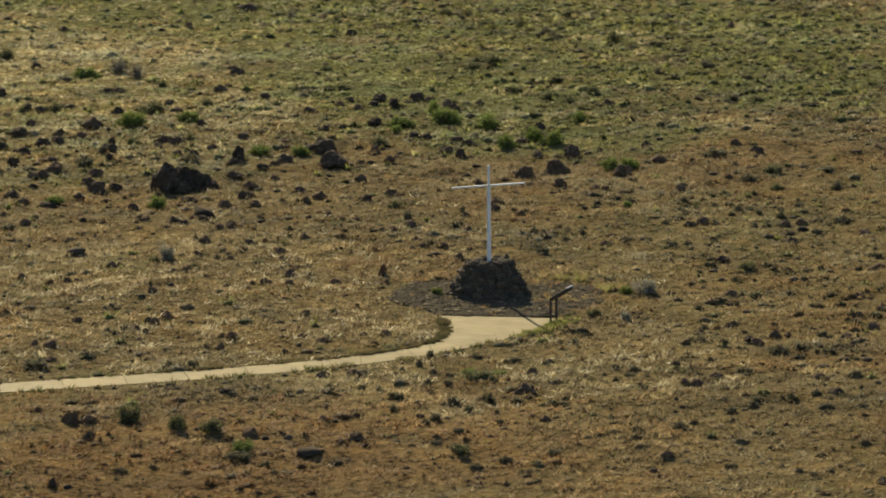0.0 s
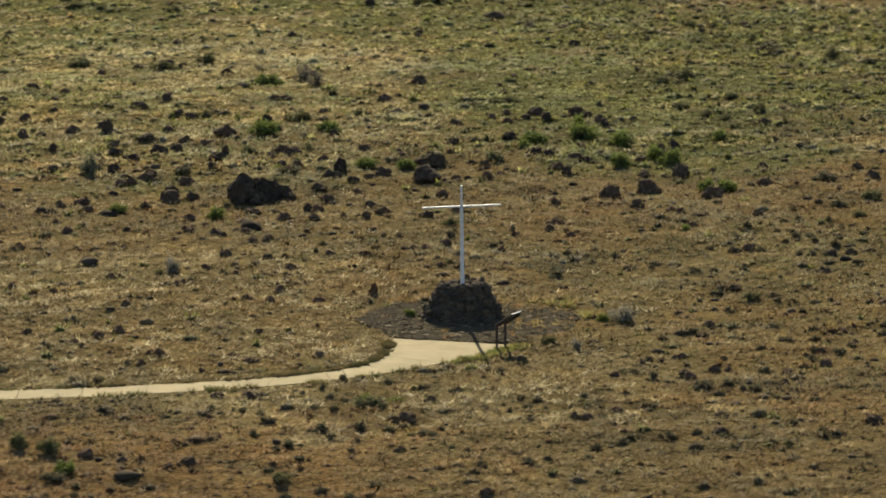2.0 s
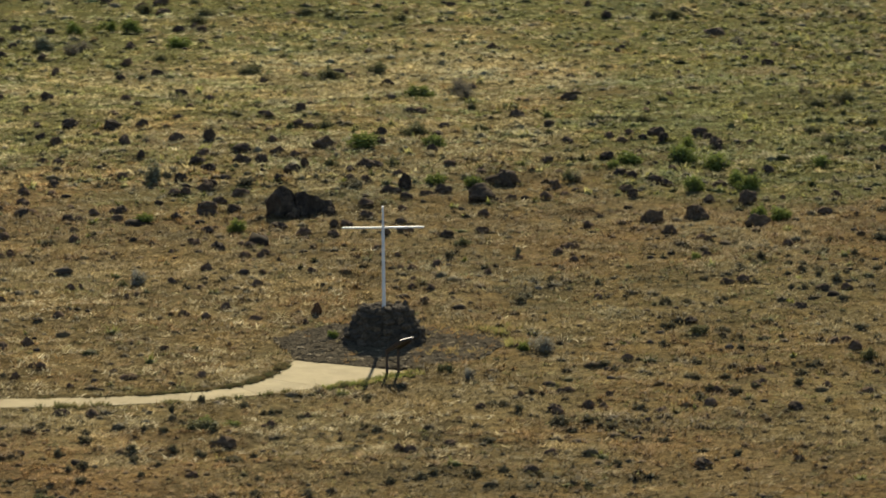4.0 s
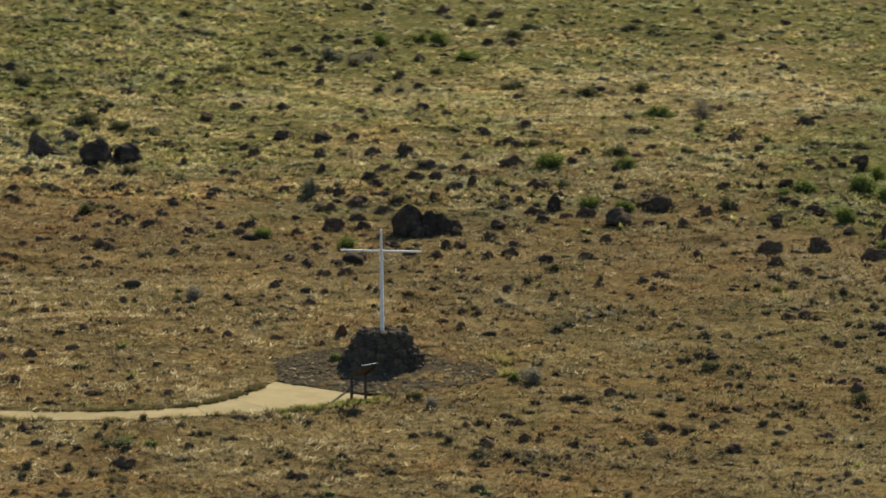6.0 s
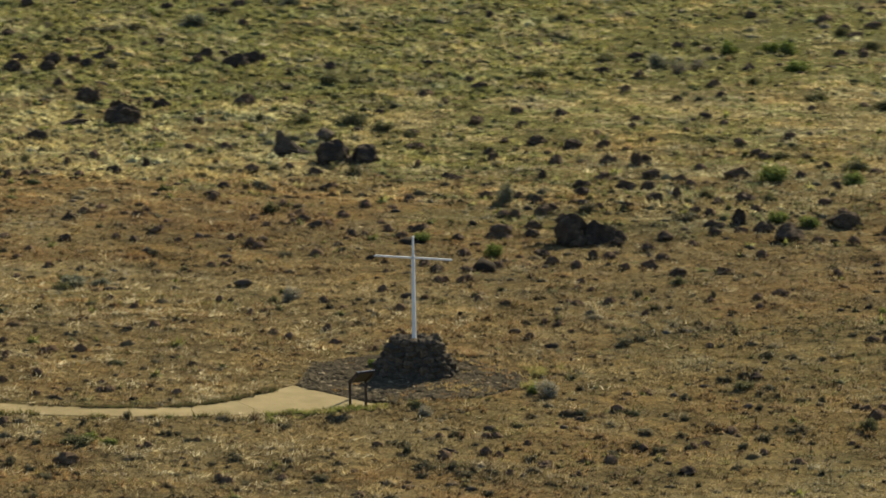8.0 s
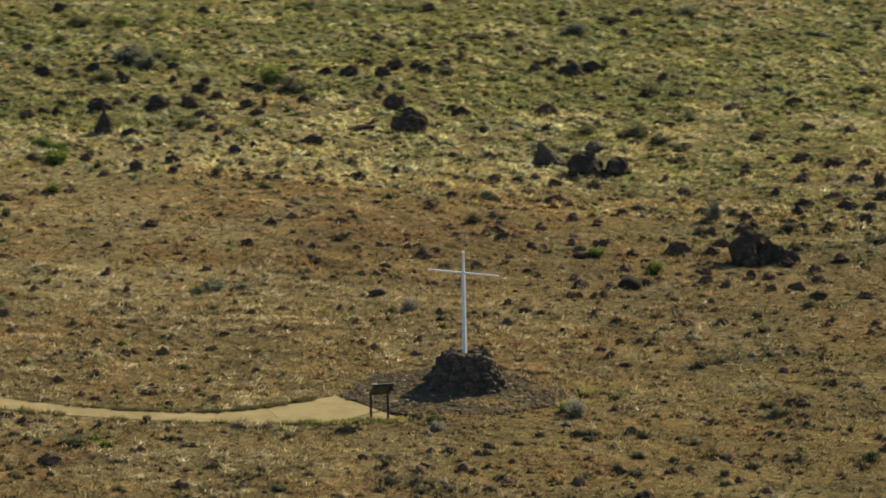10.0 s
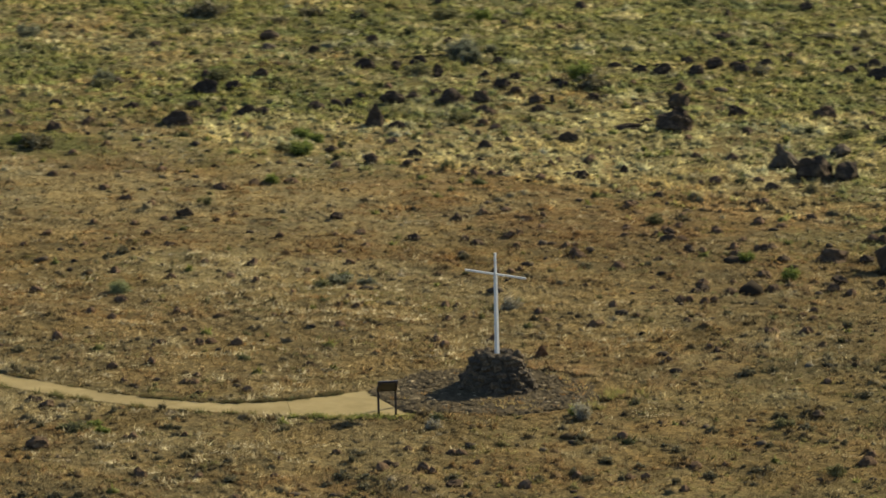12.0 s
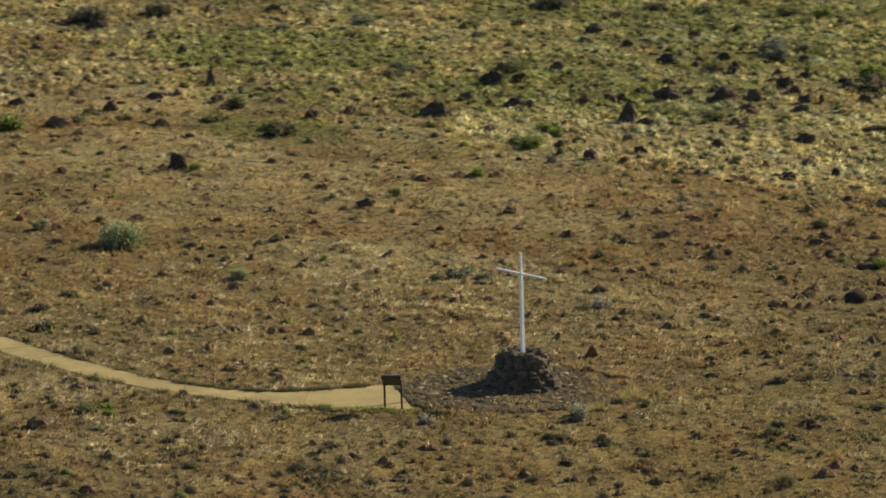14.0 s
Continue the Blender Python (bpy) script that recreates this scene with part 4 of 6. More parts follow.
small_rocks(
    (-13.6, 23.1, 0.41), (-13.5, 25.3, 0.41), (-13.4, 20.1, 0.33), (-13.4, 26, 0.41), (-13, 24.2, 0.34), (-11.9, 26.3, 0.48), (-11.5, 23.7, 0.41), (-10.2, 25.6, 0.27),
    (-9.9, 20.4, 0.33), (-9.8, 22.7, 0.33), (-9.3, 23.9, 0.4), (-8.6, 24.4, 0.38), (-0.5, 21.5, 0.43), (1.6, 24.7, 0.35), (2.6, 27.3, 0.47), (4.4, 23.2, 0.46),
    (6.8, 26.5, 0.47), (7.6, 27.8, 0.34), (7.8, 20.1, 0.45), (15.4, 26.5, 0.27), (16.5, 23.5, 0.5), (-74.3, 32.4, 0.46), (-74.1, 34.7, 0.37), (-69.5, 32.3, 0.45),
    (-64.4, 28.5, 0.44), (-64, 31, 0.44), (-60.2, 30.7, 0.35), (-58.5, 32.5, 0.43), (-56.5, 30.4, 0.34), (-55.8, 31.5, 0.43), (-52.5, 29.6, 0.42), (-48.3, 30.3, 0.49),
)
small_rocks(
    (-46.8, 36.8, 0.5), (-40.4, 31.6, 0.44), (-34.9, 34.5, 0.46), (-32.2, 28.2, 0.37), (-30.5, 33.6, 0.23), (-26.9, 30.4, 0.43), (-26.4, 30.8, 0.43), (-26.9, 35.5, 0.38),
    (-26.1, 34.1, 0.37), (-26.1, 31.1, 0.52), (-26, 36.5, 0.45), (-25.8, 36.1, 0.44), (-24.4, 31.4, 0.5), (-19.3, 35, 0.37), (-19.1, 35.6, 0.51), (-17.9, 29, 0.36),
    (-17.8, 28.6, 0.42), (-18.1, 37.1, 0.51), (-14.9, 28.2, 0.35), (-14.7, 32.9, 0.43), (-14.7, 33, 0.4), (-12, 29, 0.48), (-11, 29, 0.35), (-7.3, 32.7, 0.35),
    (-6.5, 28.4, 0.48), (-6.1, 28.5, 0.41), (0.5, 30.8, 0.41), (1.8, 32.4, 0.49), (4.9, 33, 0.42), (7.8, 33, 0.37), (12.2, 33.8, 0.5), (15, 32.4, 0.42),
)
small_rocks(
    (-78.8, 39.7, 0.29), (-72.6, 37.7, 0.46), (-35.8, 41.4, 0.48), (-35, 37, 0.39), (-34.5, 40.6, 0.47), (-34, 38.9, 0.39), (-30.3, 40.3, 0.47), (-27.3, 39.3, 0.31),
    (-26.2, 43.1, 0.38), (-23.5, 40.2, 0.38), (-22.2, 40.8, 0.45), (-22.3, 40.9, 0.46), (-15.1, 44, 0.45), (-15.3, 43.9, 0.45), (-13.7, 39.7, 0.37), (-2.8, 41.4, 0.45),
    (-2, 37.2, 0.44), (10.5, 42, 0.45), (10.9, 40.9, 0.44), (11.4, 43.1, 0.37), (15.9, 39.9, 0.37), (-55, 49.1, 0.35), (-46.5, 47.3, 0.42), (-30.5, 50.7, 0.33),
    (-29.9, 50.3, 0.32), (-22.4, 50.4, 0.35), (-9.2, 48.9, 0.46), (-8.3, 50.9, 0.47), (-6.1, 51.2, 0.39), (-2.9, 47.9, 0.46), (3.3, 49.6, 0.48), (12.7, 49.4, 0.47),
)
small_rocks(
    (-72.4, 52.6, 0.35), (-38.3, 54.6, 0.43), (-35.7, 56.2, 0.34), (-26.9, 56.2, 0.33), (-24.7, 54, 0.33), (-23.1, 52.6, 0.4), (-19.6, 58.1, 0.49), (-11, 54.8, 0.35),
    (-8.8, 53.1, 0.47), (-5.3, 54.1, 0.47), (-3, 59.9, 0.49), (-2.1, 55.9, 0.32), (6, 57.2, 0.49), (14.1, 53.5, 0.4), (-54.2, 68.9, 0.47), (-38.7, 63.7, 0.44),
    (-38.2, 66.5, 0.45), (-1.1, 61.5, 0.49), (0.8, 60.7, 0.5), (15.3, 61.9, 0.42), (21.1, 62.9, 0.35), (-41.6, 69.3, 0.36), (2, 70.2, 0.44), (13.5, 70.5, 0.45),
    (21.2, 73.3, 0.46), (-14.5, 99.1, 0.48), (-9.3, 97.8, 0.48),
)


def loose_rocks(seed):
    """The small rocks of the field, past counting, joined; some near ones stand in for shadows under tufts."""
    rr = random.Random(seed)
    shapes = []
    for me in LOOSE_ROCKS:
        co, ids = np.empty(len(me.vertices) * 3, np.float32), np.empty(len(me.polygons) * 3, np.int32)
        me.vertices.foreach_get("co", co)
        me.polygons.foreach_get("vertices", ids)
        shapes.append((co.reshape(-1, 3), ids.reshape(-1, 3), mesh_size(me)))
    verts, tris, at = [], [], 0
    for x, y, wide in SMALL_ROCKS:
        co, ids, (w, h) = rr.choice(shapes)
        k, a = wide * (0.95 if y < 16 else 1.15) / w, rr.uniform(0, 6.28)
        deep, up = k * rr.uniform(0.7, 1.1), ((0.1 if y > 28 and x < -22 else 0.03 if y < 16 else 0.06) + wide * rr.uniform(0.34, 0.54)) / h
        px, py = co[:, 0] * k, co[:, 1] * deep
        verts.append(np.stack([x + px * math.cos(a) - py * math.sin(a), y + px * math.sin(a) + py * math.cos(a), co[:, 2] * up + float(land(x, y)) - 0.03], 1))
        tris.append(ids + at)
        at += len(co)
        ROCK_SPOTS.append((x, y, wide * 0.3 if y < 16 else wide * 0.45))
    return mesh_of("loose_rocks", np.concatenate(verts), np.concatenate(tris), FIELD_STONE)


# the large outcrops
boulder(RUGGED_ROCKS[2], -2.6, 24.3, 1.5, 1.12, 20, "large rounded dark lava boulder of an outcrop", 0.9, 0, "outcrop")
for x, y, wide, high, turn, deep in ((-1.8, 24.5, 1.15, 0.85, 140, 0.9), (-1.2, 24.6, 0.9, 0.48, 70, 1.0), (-2.15, 24.7, 1.2, 0.86, 250, 0.8), (-2.3, 23.7, 0.6, 0.3, 10, 1.0), (-1.1, 24.0, 0.7, 0.34, 200, 0.8)):
    boulder(r.choice(RUGGED_ROCKS), x, y, wide, high, turn, "large rugged dark lava boulder of an outcrop", deep, 0, "outcrop")
for x, y, wide, high, turn in ((-17.1, 39.5, 1.5, 0.95, 30), (-16.0, 40.1, 1.3, 0.74, 190), (-16.65, 39.4, 0.8, 0.42, 80)):
    boulder(r.choice(BLACK_ROCKS), x, y, wide, high, turn, "large rounded black lava boulder", 0.9, 0, "paired boulders")
boulder(SLAB_ROCK, -19.6, 41.0, 1.65, 0.95, 20, "tilted pale grey weathered rock slab", 0.55)
boulder(PALE_ROCKS[2], -59.2, 52.9, 0.95, 0.4, 60, "pale grey blocky rock on the green slope", 0.8)
boulder(PALE_ROCKS[1], -19.3, 44.1, 1.1, 0.42, 100, "pale grey weathered rock behind black boulders", 0.8)
for x, y, wide, high, turn, deep in ((-28.5, 45.0, 1.6, 0.8, 15, 0.7), (-28.0, 45.2, 0.9, 0.9, 100, 0.8), (-29.2, 46.6, 1.05, 0.9, 50, 0.6), (-32.0, 50.0, 1.35, 0.7, 160, 0.6), (-32.9, 51.2, 0.7, 0.45, 40, 0.8), (-30.4, 44.2, 1.5, 0.26, 40, 0.5), (-30.9, 46.3, 0.6, 0.25, 75, 0.8), (-30.5, 40.2, 0.65, 0.3, 10, 0.8), (-29.7, 50.9, 0.7, 0.34, 60, 0.8)):
    boulder(r.choice(RUGGED_ROCKS), x, y, wide, high, turn, "black lava boulder of a broken outcrop", deep, r.uniform(-14, 14), "broken outcrop")
boulder(PEAK_ROCK, -39.2, 38.2, 0.95, 1.05, 25, "upright pointed black lava rock", 0.8)
boulder(RUGGED_ROCKS[3], -40.3, 15.6, 0.95, 0.7, 75, "black blocky lava rock beside green weeds", 1.0)
boulder(RUGGED_ROCKS[5], -51.7, 40.9, 1.4, 0.7, 20, "leaning black lava boulder with green brush behind", 0.7, 10)
boulder(BROWN_ROCK, -1.94, 4.3, 0.42, 0.42, 30, "small leaning brown stone behind the cairn", 0.5, 16)
boulder(PEAK_ROCK, -59.0, 30.5, 0.5, 0.9, 10, "narrow upright dark stone in straw grass", 0.9)
boulder(FLAT_ROCK, -4.8, -14.3, 0.78, 0.34, 10, "rounded dark lava rock in dry grass", 0.9)


tagged(new("loose_rocks", loose_rocks(57)), "small dark lava rocks strewn over the slope, some in place of tuft shadows", "rocks", kind="stuff")


def stone_scatter(count, seed):
    """Fist-sized dark stones all over the grassland, joined."""
    g = np.random.default_rng(seed)
    x, y = g.uniform(-95, 55, count), g.uniform(-26, 95, count)
    like = 0.3 + 0.12 * (y < 14) + 0.9 * np.exp(-(((y - 30) / 14) ** 2)) * np.clip(value_noise(x, y, 6, 41) * 2 - 0.5, 0, 1)
    keep = (g.random(count) < like) & (off_path(x, y) > 0.2) & (off_pad(x, y) > 0.1)
    x, y = x[keep], y[keep]
    n = len(x)
    t = (1 + 5**0.5) / 2
    ico = np.array([(-1, t, 0), (1, t, 0), (-1, -t, 0), (1, -t, 0), (0, -1, t), (0, 1, t), (0, -1, -t), (0, 1, -t), (t, 0, -1), (t, 0, 1), (-t, 0, -1), (-t, 0, 1)]) / 1.9
    faces = np.array([(0, 11, 5), (0, 5, 1), (0, 1, 7), (0, 7, 10), (0, 10, 11), (1, 5, 9), (5, 11, 4), (11, 10, 2), (10, 7, 6), (7, 1, 8), (3, 9, 4), (3, 4, 2), (3, 2, 6), (3, 6, 8), (3, 8, 9), (4, 9, 5), (2, 4, 11), (6, 2, 10), (8, 6, 7), (9, 8, 1)])
    size = 0.06 + g.gamma(2.0, 0.04, n)
    v = ico[None] * (1 + g.uniform(-0.3, 0.3, (n, 12, 1))) * size[:, None, None] * np.stack([np.ones(n), g.uniform(0.6, 1, n), g.uniform(0.3, 0.6, n)], 1)[:, None]
    a = g.uniform(0, 2 * np.pi, n)
    c, s = np.cos(a)[:, None], np.sin(a)[:, None]
    verts = np.stack([v[..., 0] * c - v[..., 1] * s + x[:, None], v[..., 0] * s + v[..., 1] * c + y[:, None], v[..., 2] + (land(x, y) + size * 0.12)[:, None]], -1)
    tris = (faces[None] + 12 * np.arange(n)[:, None, None]).reshape(-1, 3)
    tone = np.repeat(g.uniform(0.4, 1.5, n), 12)
    return mesh_of("stones", verts.reshape(-1, 3), tris, STONE_TINT, np.array([0.064, 0.051, 0.037])[None] * tone[:, None], smooth=True)


tagged(new("stones", stone_scatter(3600, 8)), "small dark lava stones scattered through the grass", "stones", kind="stuff")


# ---- grass ----
PALETTE = np.array([(0.345, 0.283, 0.138), (0.5, 0.43, 0.215), (0.32, 0.208, 0.09), (0.225, 0.24, 0.077), (0.2, 0.165, 0.08), (0.66, 0.585, 0.38)])


def mottle(x, y, g):
    """A number from 0 to 1 for each plant that neighbours mostly share, so that like grows by like."""
    m = 0.5 * value_noise(x, y, 1.0, 60) + 0.5 * value_noise(x, y, 2.6, 62)
    m = np.clip((m - 0.5) * 2.1 + 0.5, 0, 1)
    return np.clip(0.78 * m + 0.22 * g.random(len(x)), 0, 0.9999)


def grass_tint(x, y, g):
    n = len(x)
    rust, straw, green = cover(x, y)
    pick = np.stack([np.full(n, 0.5), 0.14 + 1.5 * straw, np.clip(0.26 - 0.5 * green, 0.04, 1) + 1.35 * rust, np.where(y < 28, 0.1, 0.05) + 1.5 * green, np.full(n, 0.4), 0.03 + 0.18 * straw], 1)
    pick = np.cumsum(pick / pick.sum(1, keepdims=True), 1)
    kind = (mottle(x, y, g)[:, None] > pick).sum(1).clip(0, 5)
    share = np.diff(pick, axis=1, prepend=0.0)
    mean = share @ PALETTE
    even = np.where(y < 28, 0.4, 0.38)[:, None]
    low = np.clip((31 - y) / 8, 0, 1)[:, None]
    # colour scales tuned stretch by stretch: darker below y = 31 than beyond
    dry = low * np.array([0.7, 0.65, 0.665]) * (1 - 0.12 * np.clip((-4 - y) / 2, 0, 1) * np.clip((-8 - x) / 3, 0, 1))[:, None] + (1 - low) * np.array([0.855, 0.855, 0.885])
    east = (np.clip((x + 8) / 8, 0, 1) * np.clip((46 - y) / 8, 0, 1))[:, None]
    front = (np.clip((-8 - x) / 6, 0, 1) * np.clip((-8 - y) / 4, 0, 1))[:, None]
    dry = dry * (1 + east * np.array([-0.21, -0.18, -0.16])) * (1 + front * np.array([-0.18, -0.24, -0.25]))
    west = np.maximum(patch(x, y, -27, 15, 11, 9), patch(x, y, -14, 18, 8, 7))[:, None]
    corner = (np.clip((x - 10) / 12, 0, 1) * np.clip((y - 32) / 10, 0, 1))[:, None]
    dry = dry * (1 - 0.22 * west) * (1 - 0.2 * corner) * (1 - 0.1 * patch(x, y, 6, 25, 9, 8))[:, None]
    slope = (np.clip((-14 - x) / 10, 0, 1) * np.clip((y - 26) / 8, 0, 1) * np.clip((60 - y) / 12, 0.3, 1))[:, None]
    dry = dry * (1 + slope * np.array([0.06, 0.12, 0.06]))
    hue = 2 * value_noise(x, y, 2.4, 63) + value_noise(x, y, 0.9, 65) - 1.5
    turn = 1 + hue[:, None] * np.array([0.1, 0.01, -0.13])
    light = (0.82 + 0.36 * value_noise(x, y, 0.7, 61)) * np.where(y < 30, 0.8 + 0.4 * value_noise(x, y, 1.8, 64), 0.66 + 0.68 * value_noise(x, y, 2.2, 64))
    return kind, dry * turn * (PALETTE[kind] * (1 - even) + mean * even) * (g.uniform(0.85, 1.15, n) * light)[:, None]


# west and east bounds of the ground in the camera's view, as (y, x)
SEEN_WEST = ((-34, -24), (-8, -26), (40, -97), (60, -90), (104, -34))
SEEN_EAST = ((-34, 14), (0, 19), (66, 51), (104, 18))


def seen_ground(x, y):
    """1 on the ground that the camera's flight takes in, falling to a thin growth outside it."""
    west = np.interp(y, [k for k, _ in SEEN_WEST], [v for _, v in SEEN_WEST])
    east = np.interp(y, [k for k, _ in SEEN_EAST], [v for _, v in SEEN_EAST])
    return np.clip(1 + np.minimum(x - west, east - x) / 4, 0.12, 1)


def turn_of(x, y):
    return 6.283 * ((x * 7.13 + y * 3.71) % 1.0)[:, None]


def under_rock(x, y, room):
    """Where a rock lies, or stands so close that no tuft grows."""
    order = np.argsort(x)
    sx, sy = x[order], y[order]
    hit = np.zeros(len(x), bool)
    for cx, cy, reach in ROCK_SPOTS:
        # tall clumps leave room on the camera's side, so the slope's rocks show
        reach, cy = reach + room, cy - (1.3 * room if cx < -22 else 0)
        a, b = np.searchsorted(sx, (cx - reach, cx + reach))
        hit[order[a:b]] |= (sx[a:b] - cx) ** 2 + (sy[a:b] - cy) ** 2 < reach * reach
    return hit


def grass_field(count, seed, region, blades, tall, wide, tones=None, follow=0.0, drift=0.0):
    """Tufts of grass over a region (x from, x to, y from, y to), each of a fan of blades.
    tones: its own colours in place of the field's; follow: how far it keeps to green ground; drift: the size of the drifts it grows in."""
    g = np.random.default_rng(seed)
    x, y = g.uniform(region[0], region[1], count), g.uniform(region[2], region[3], count)
    clear = (off_path(x, y) > 0.06) & ~on_pad(x, y, 0.0)
    thick = value_noise(x, y, 1.3, 51) * 0.6 + value_noise(x, y, 4.0, 52) * 0.4
    like = np.clip(thick * 2.2 - 0.2, 0.6, 1) * seen_ground(x, y)
    if blades >= 12:
        # the open straw flat behind the outcrop carries few tussocks
        like = like * (1 - 0.72 * np.clip((x + 22) / 10, 0, 1) * np.clip((y - 28) / 10, 0, 1) * np.clip((26 - x) / 8, 0, 1))
    if follow:
        like = like * (1 - follow + follow * cover(x, y)[2])
    if drift:
        like = like * np.clip((0.6 * value_noise(x, y, drift, seed) + 0.4 * value_noise(x, y, 3 * drift, seed + 1) - 0.5) * 7, 0, 1)
    keep = clear & (g.random(count) < like)
    x, y = x[keep], y[keep]
    keep = ~under_rock(x, y, 0.7 * tall if blades >= 12 else 0.0)
    x, y = x[keep], y[keep]
    n = len(x)
    if tones is None:
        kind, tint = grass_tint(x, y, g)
        if blades >= 12:
            tint = tint * g.uniform(0.72, 1.34, (n, 1))
    else:
        kind, tint = np.zeros(n, int), np.array(tones)[g.integers(len(tones), size=n)] * g.uniform(0.75, 1.25, (n, 1))
    height = tall * g.uniform(0.5, 1.25, n) * (0.8 + 0.4 * value_noise(x, y, 2.0, 53)) * np.where(kind == 3, 0.9, 1.0)
    spread = height * (g.uniform(0.9, 1.9, n) if blades >= 12 else g.uniform(1.1, 2.2, n))
    a = g.uniform(0, 2 * np.pi, (n, blades))
    out = np.sqrt(g.random((n, blades)))
    root = 0.35 * spread[:, None] * np.sqrt(g.random((n, blades)))
    bx, by = x[:, None] + root * np.cos(a), y[:, None] + root * np.sin(a)
    wind = 0.15 * height[:, None]
    tx = bx + out * spread[:, None] * np.cos(a + g.normal(0, 1.2, a.shape)) + wind
    ty = by + out * spread[:, None] * np.sin(a + g.normal(0, 1.2, a.shape))
    tz = height[:, None] * (0.3 + 0.7 * np.clip(1 - out**1.6, 0, 1)) * g.uniform(0.6, 1.1, a.shape)
    z = land(x, y)[:, None] - 0.01
    bz = 0 * bx
    if blades >= 12:
        # a full tussock: short stalks standing out all over a rounded head
        rise = np.arccos(g.uniform(0.0, 1.0, a.shape))
        head = g.uniform(0.55, 1.0, a.shape) * (1 + 0.22 * np.sin(2 * a + turn_of(x, y)) + 0.15 * np.sin(3 * a + 2 * turn_of(y, x)))
        rad = 0.8 * spread[:, None] * head
        bx, by, bz = x[:, None] + 0.5 * rad * np.sin(rise) * np.cos(a), y[:, None] + 0.5 * rad * np.sin(rise) * np.sin(a), 0.4 * height[:, None] * head * np.cos(rise)
        lean = 0.16 * height[:, None]
        tx = x[:, None] + 1.05 * rad * np.sin(rise) * np.cos(a) + g.normal(0, 1, a.shape) * lean
        ty = y[:, None] + 1.05 * rad * np.sin(rise) * np.sin(a) + g.normal(0, 1, a.shape) * lean
        tz = height[:, None] * (head * np.cos(rise) * 0.95 + g.uniform(0.02, 0.3, a.shape))
    half = wide * g.uniform(0.6, 1.3, a.shape)
    turn = g.uniform(0, 2 * np.pi, a.shape)
    ox, oy = half * np.cos(turn), half * np.sin(turn)
    verts = np.stack([np.stack([bx - ox, by - oy, z + bz], -1), np.stack([bx + ox, by + oy, z + bz], -1), np.stack([tx, ty, z + tz], -1)], 2).reshape(-1, 3)
    tris = np.arange(len(verts)).reshape(-1, 3)
    # blade colour: root corners a little darker, straw tip a little lighter
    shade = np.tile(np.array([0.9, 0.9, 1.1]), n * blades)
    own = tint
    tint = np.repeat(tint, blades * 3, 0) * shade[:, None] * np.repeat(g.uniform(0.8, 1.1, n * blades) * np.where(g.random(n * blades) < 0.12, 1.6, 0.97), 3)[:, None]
    mx, my = (bx + tx) / 2 - x[:, None], (by + ty) / 2 - y[:, None]
    reach = np.maximum(spread[:, None], 0.05)
    nz = np.full(a.shape, 0.75) if blades < 12 else 0.5 + 0.9 * (bz + tz) / 2 / height[:, None]
    way = np.stack([mx / reach, my / reach, nz], -1) + g.normal(0, 0.12, (*a.shape, 3))
    normals = np.repeat((way / np.linalg.norm(way, axis=-1, keepdims=True)).reshape(-1, 3), 3, 0)
    if blades >= 12:
        # solid hearts, coloured darker than their blades, close the see-through gaps
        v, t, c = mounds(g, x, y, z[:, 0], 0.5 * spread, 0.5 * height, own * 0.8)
        way = v - np.repeat(np.stack([x, y, z[:, 0] - 0.05], -1), 22, 0)
        way[:, 2] *= 2.2
        normals = np.concatenate([normals, way / np.linalg.norm(way, axis=1, keepdims=True)])
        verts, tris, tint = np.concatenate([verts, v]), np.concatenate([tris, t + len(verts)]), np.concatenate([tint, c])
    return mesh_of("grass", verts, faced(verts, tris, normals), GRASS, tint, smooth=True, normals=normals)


def mounds(g, x, y, z, rad, high, tone, sides=7):
    """The dense hearts of the tussocks: uneven low domes of matted blades."""
    n = len(x)
    rise = np.repeat((0.0, 0.62, 1.15), sides)
    a = np.tile(np.arange(sides) * 2 * np.pi / sides, 3)[None] + g.uniform(0, 6.28, (n, 1))
    swell = g.uniform(0.72, 1.22, (n, 3 * sides))
    vx, vy = x[:, None] + rad[:, None] * swell * np.cos(rise) * np.cos(a), y[:, None] + rad[:, None] * swell * np.cos(rise) * np.sin(a)
    vz = z[:, None] - 0.03 + high[:, None] * g.uniform(0.8, 1.2, (n, 3 * sides)) * np.sin(rise)
    top = np.stack([x, y, z + high], -1)[:, None]
    verts = np.concatenate([np.stack([vx, vy, vz], -1), top], 1).reshape(-1, 3)
    j = np.arange(sides)
    k = (j + 1) % sides
    rings = [np.stack([j + o, k + o, k + o + sides], 1) for o in (0, sides)] + [np.stack([j + o, k + o + sides, j + o + sides], 1) for o in (0, sides)]
    faces = np.concatenate(rings + [np.stack([j + 2 * sides, k + 2 * sides, np.full(sides, 3 * sides)], 1)])
    tris = (faces[None] + (3 * sides + 1) * np.arange(n)[:, None, None]).reshape(-1, 3)
    col = np.repeat(tone, 3 * sides + 1, 0) * g.uniform(0.8, 1.15, (len(verts), 1))
    return verts, tris, col


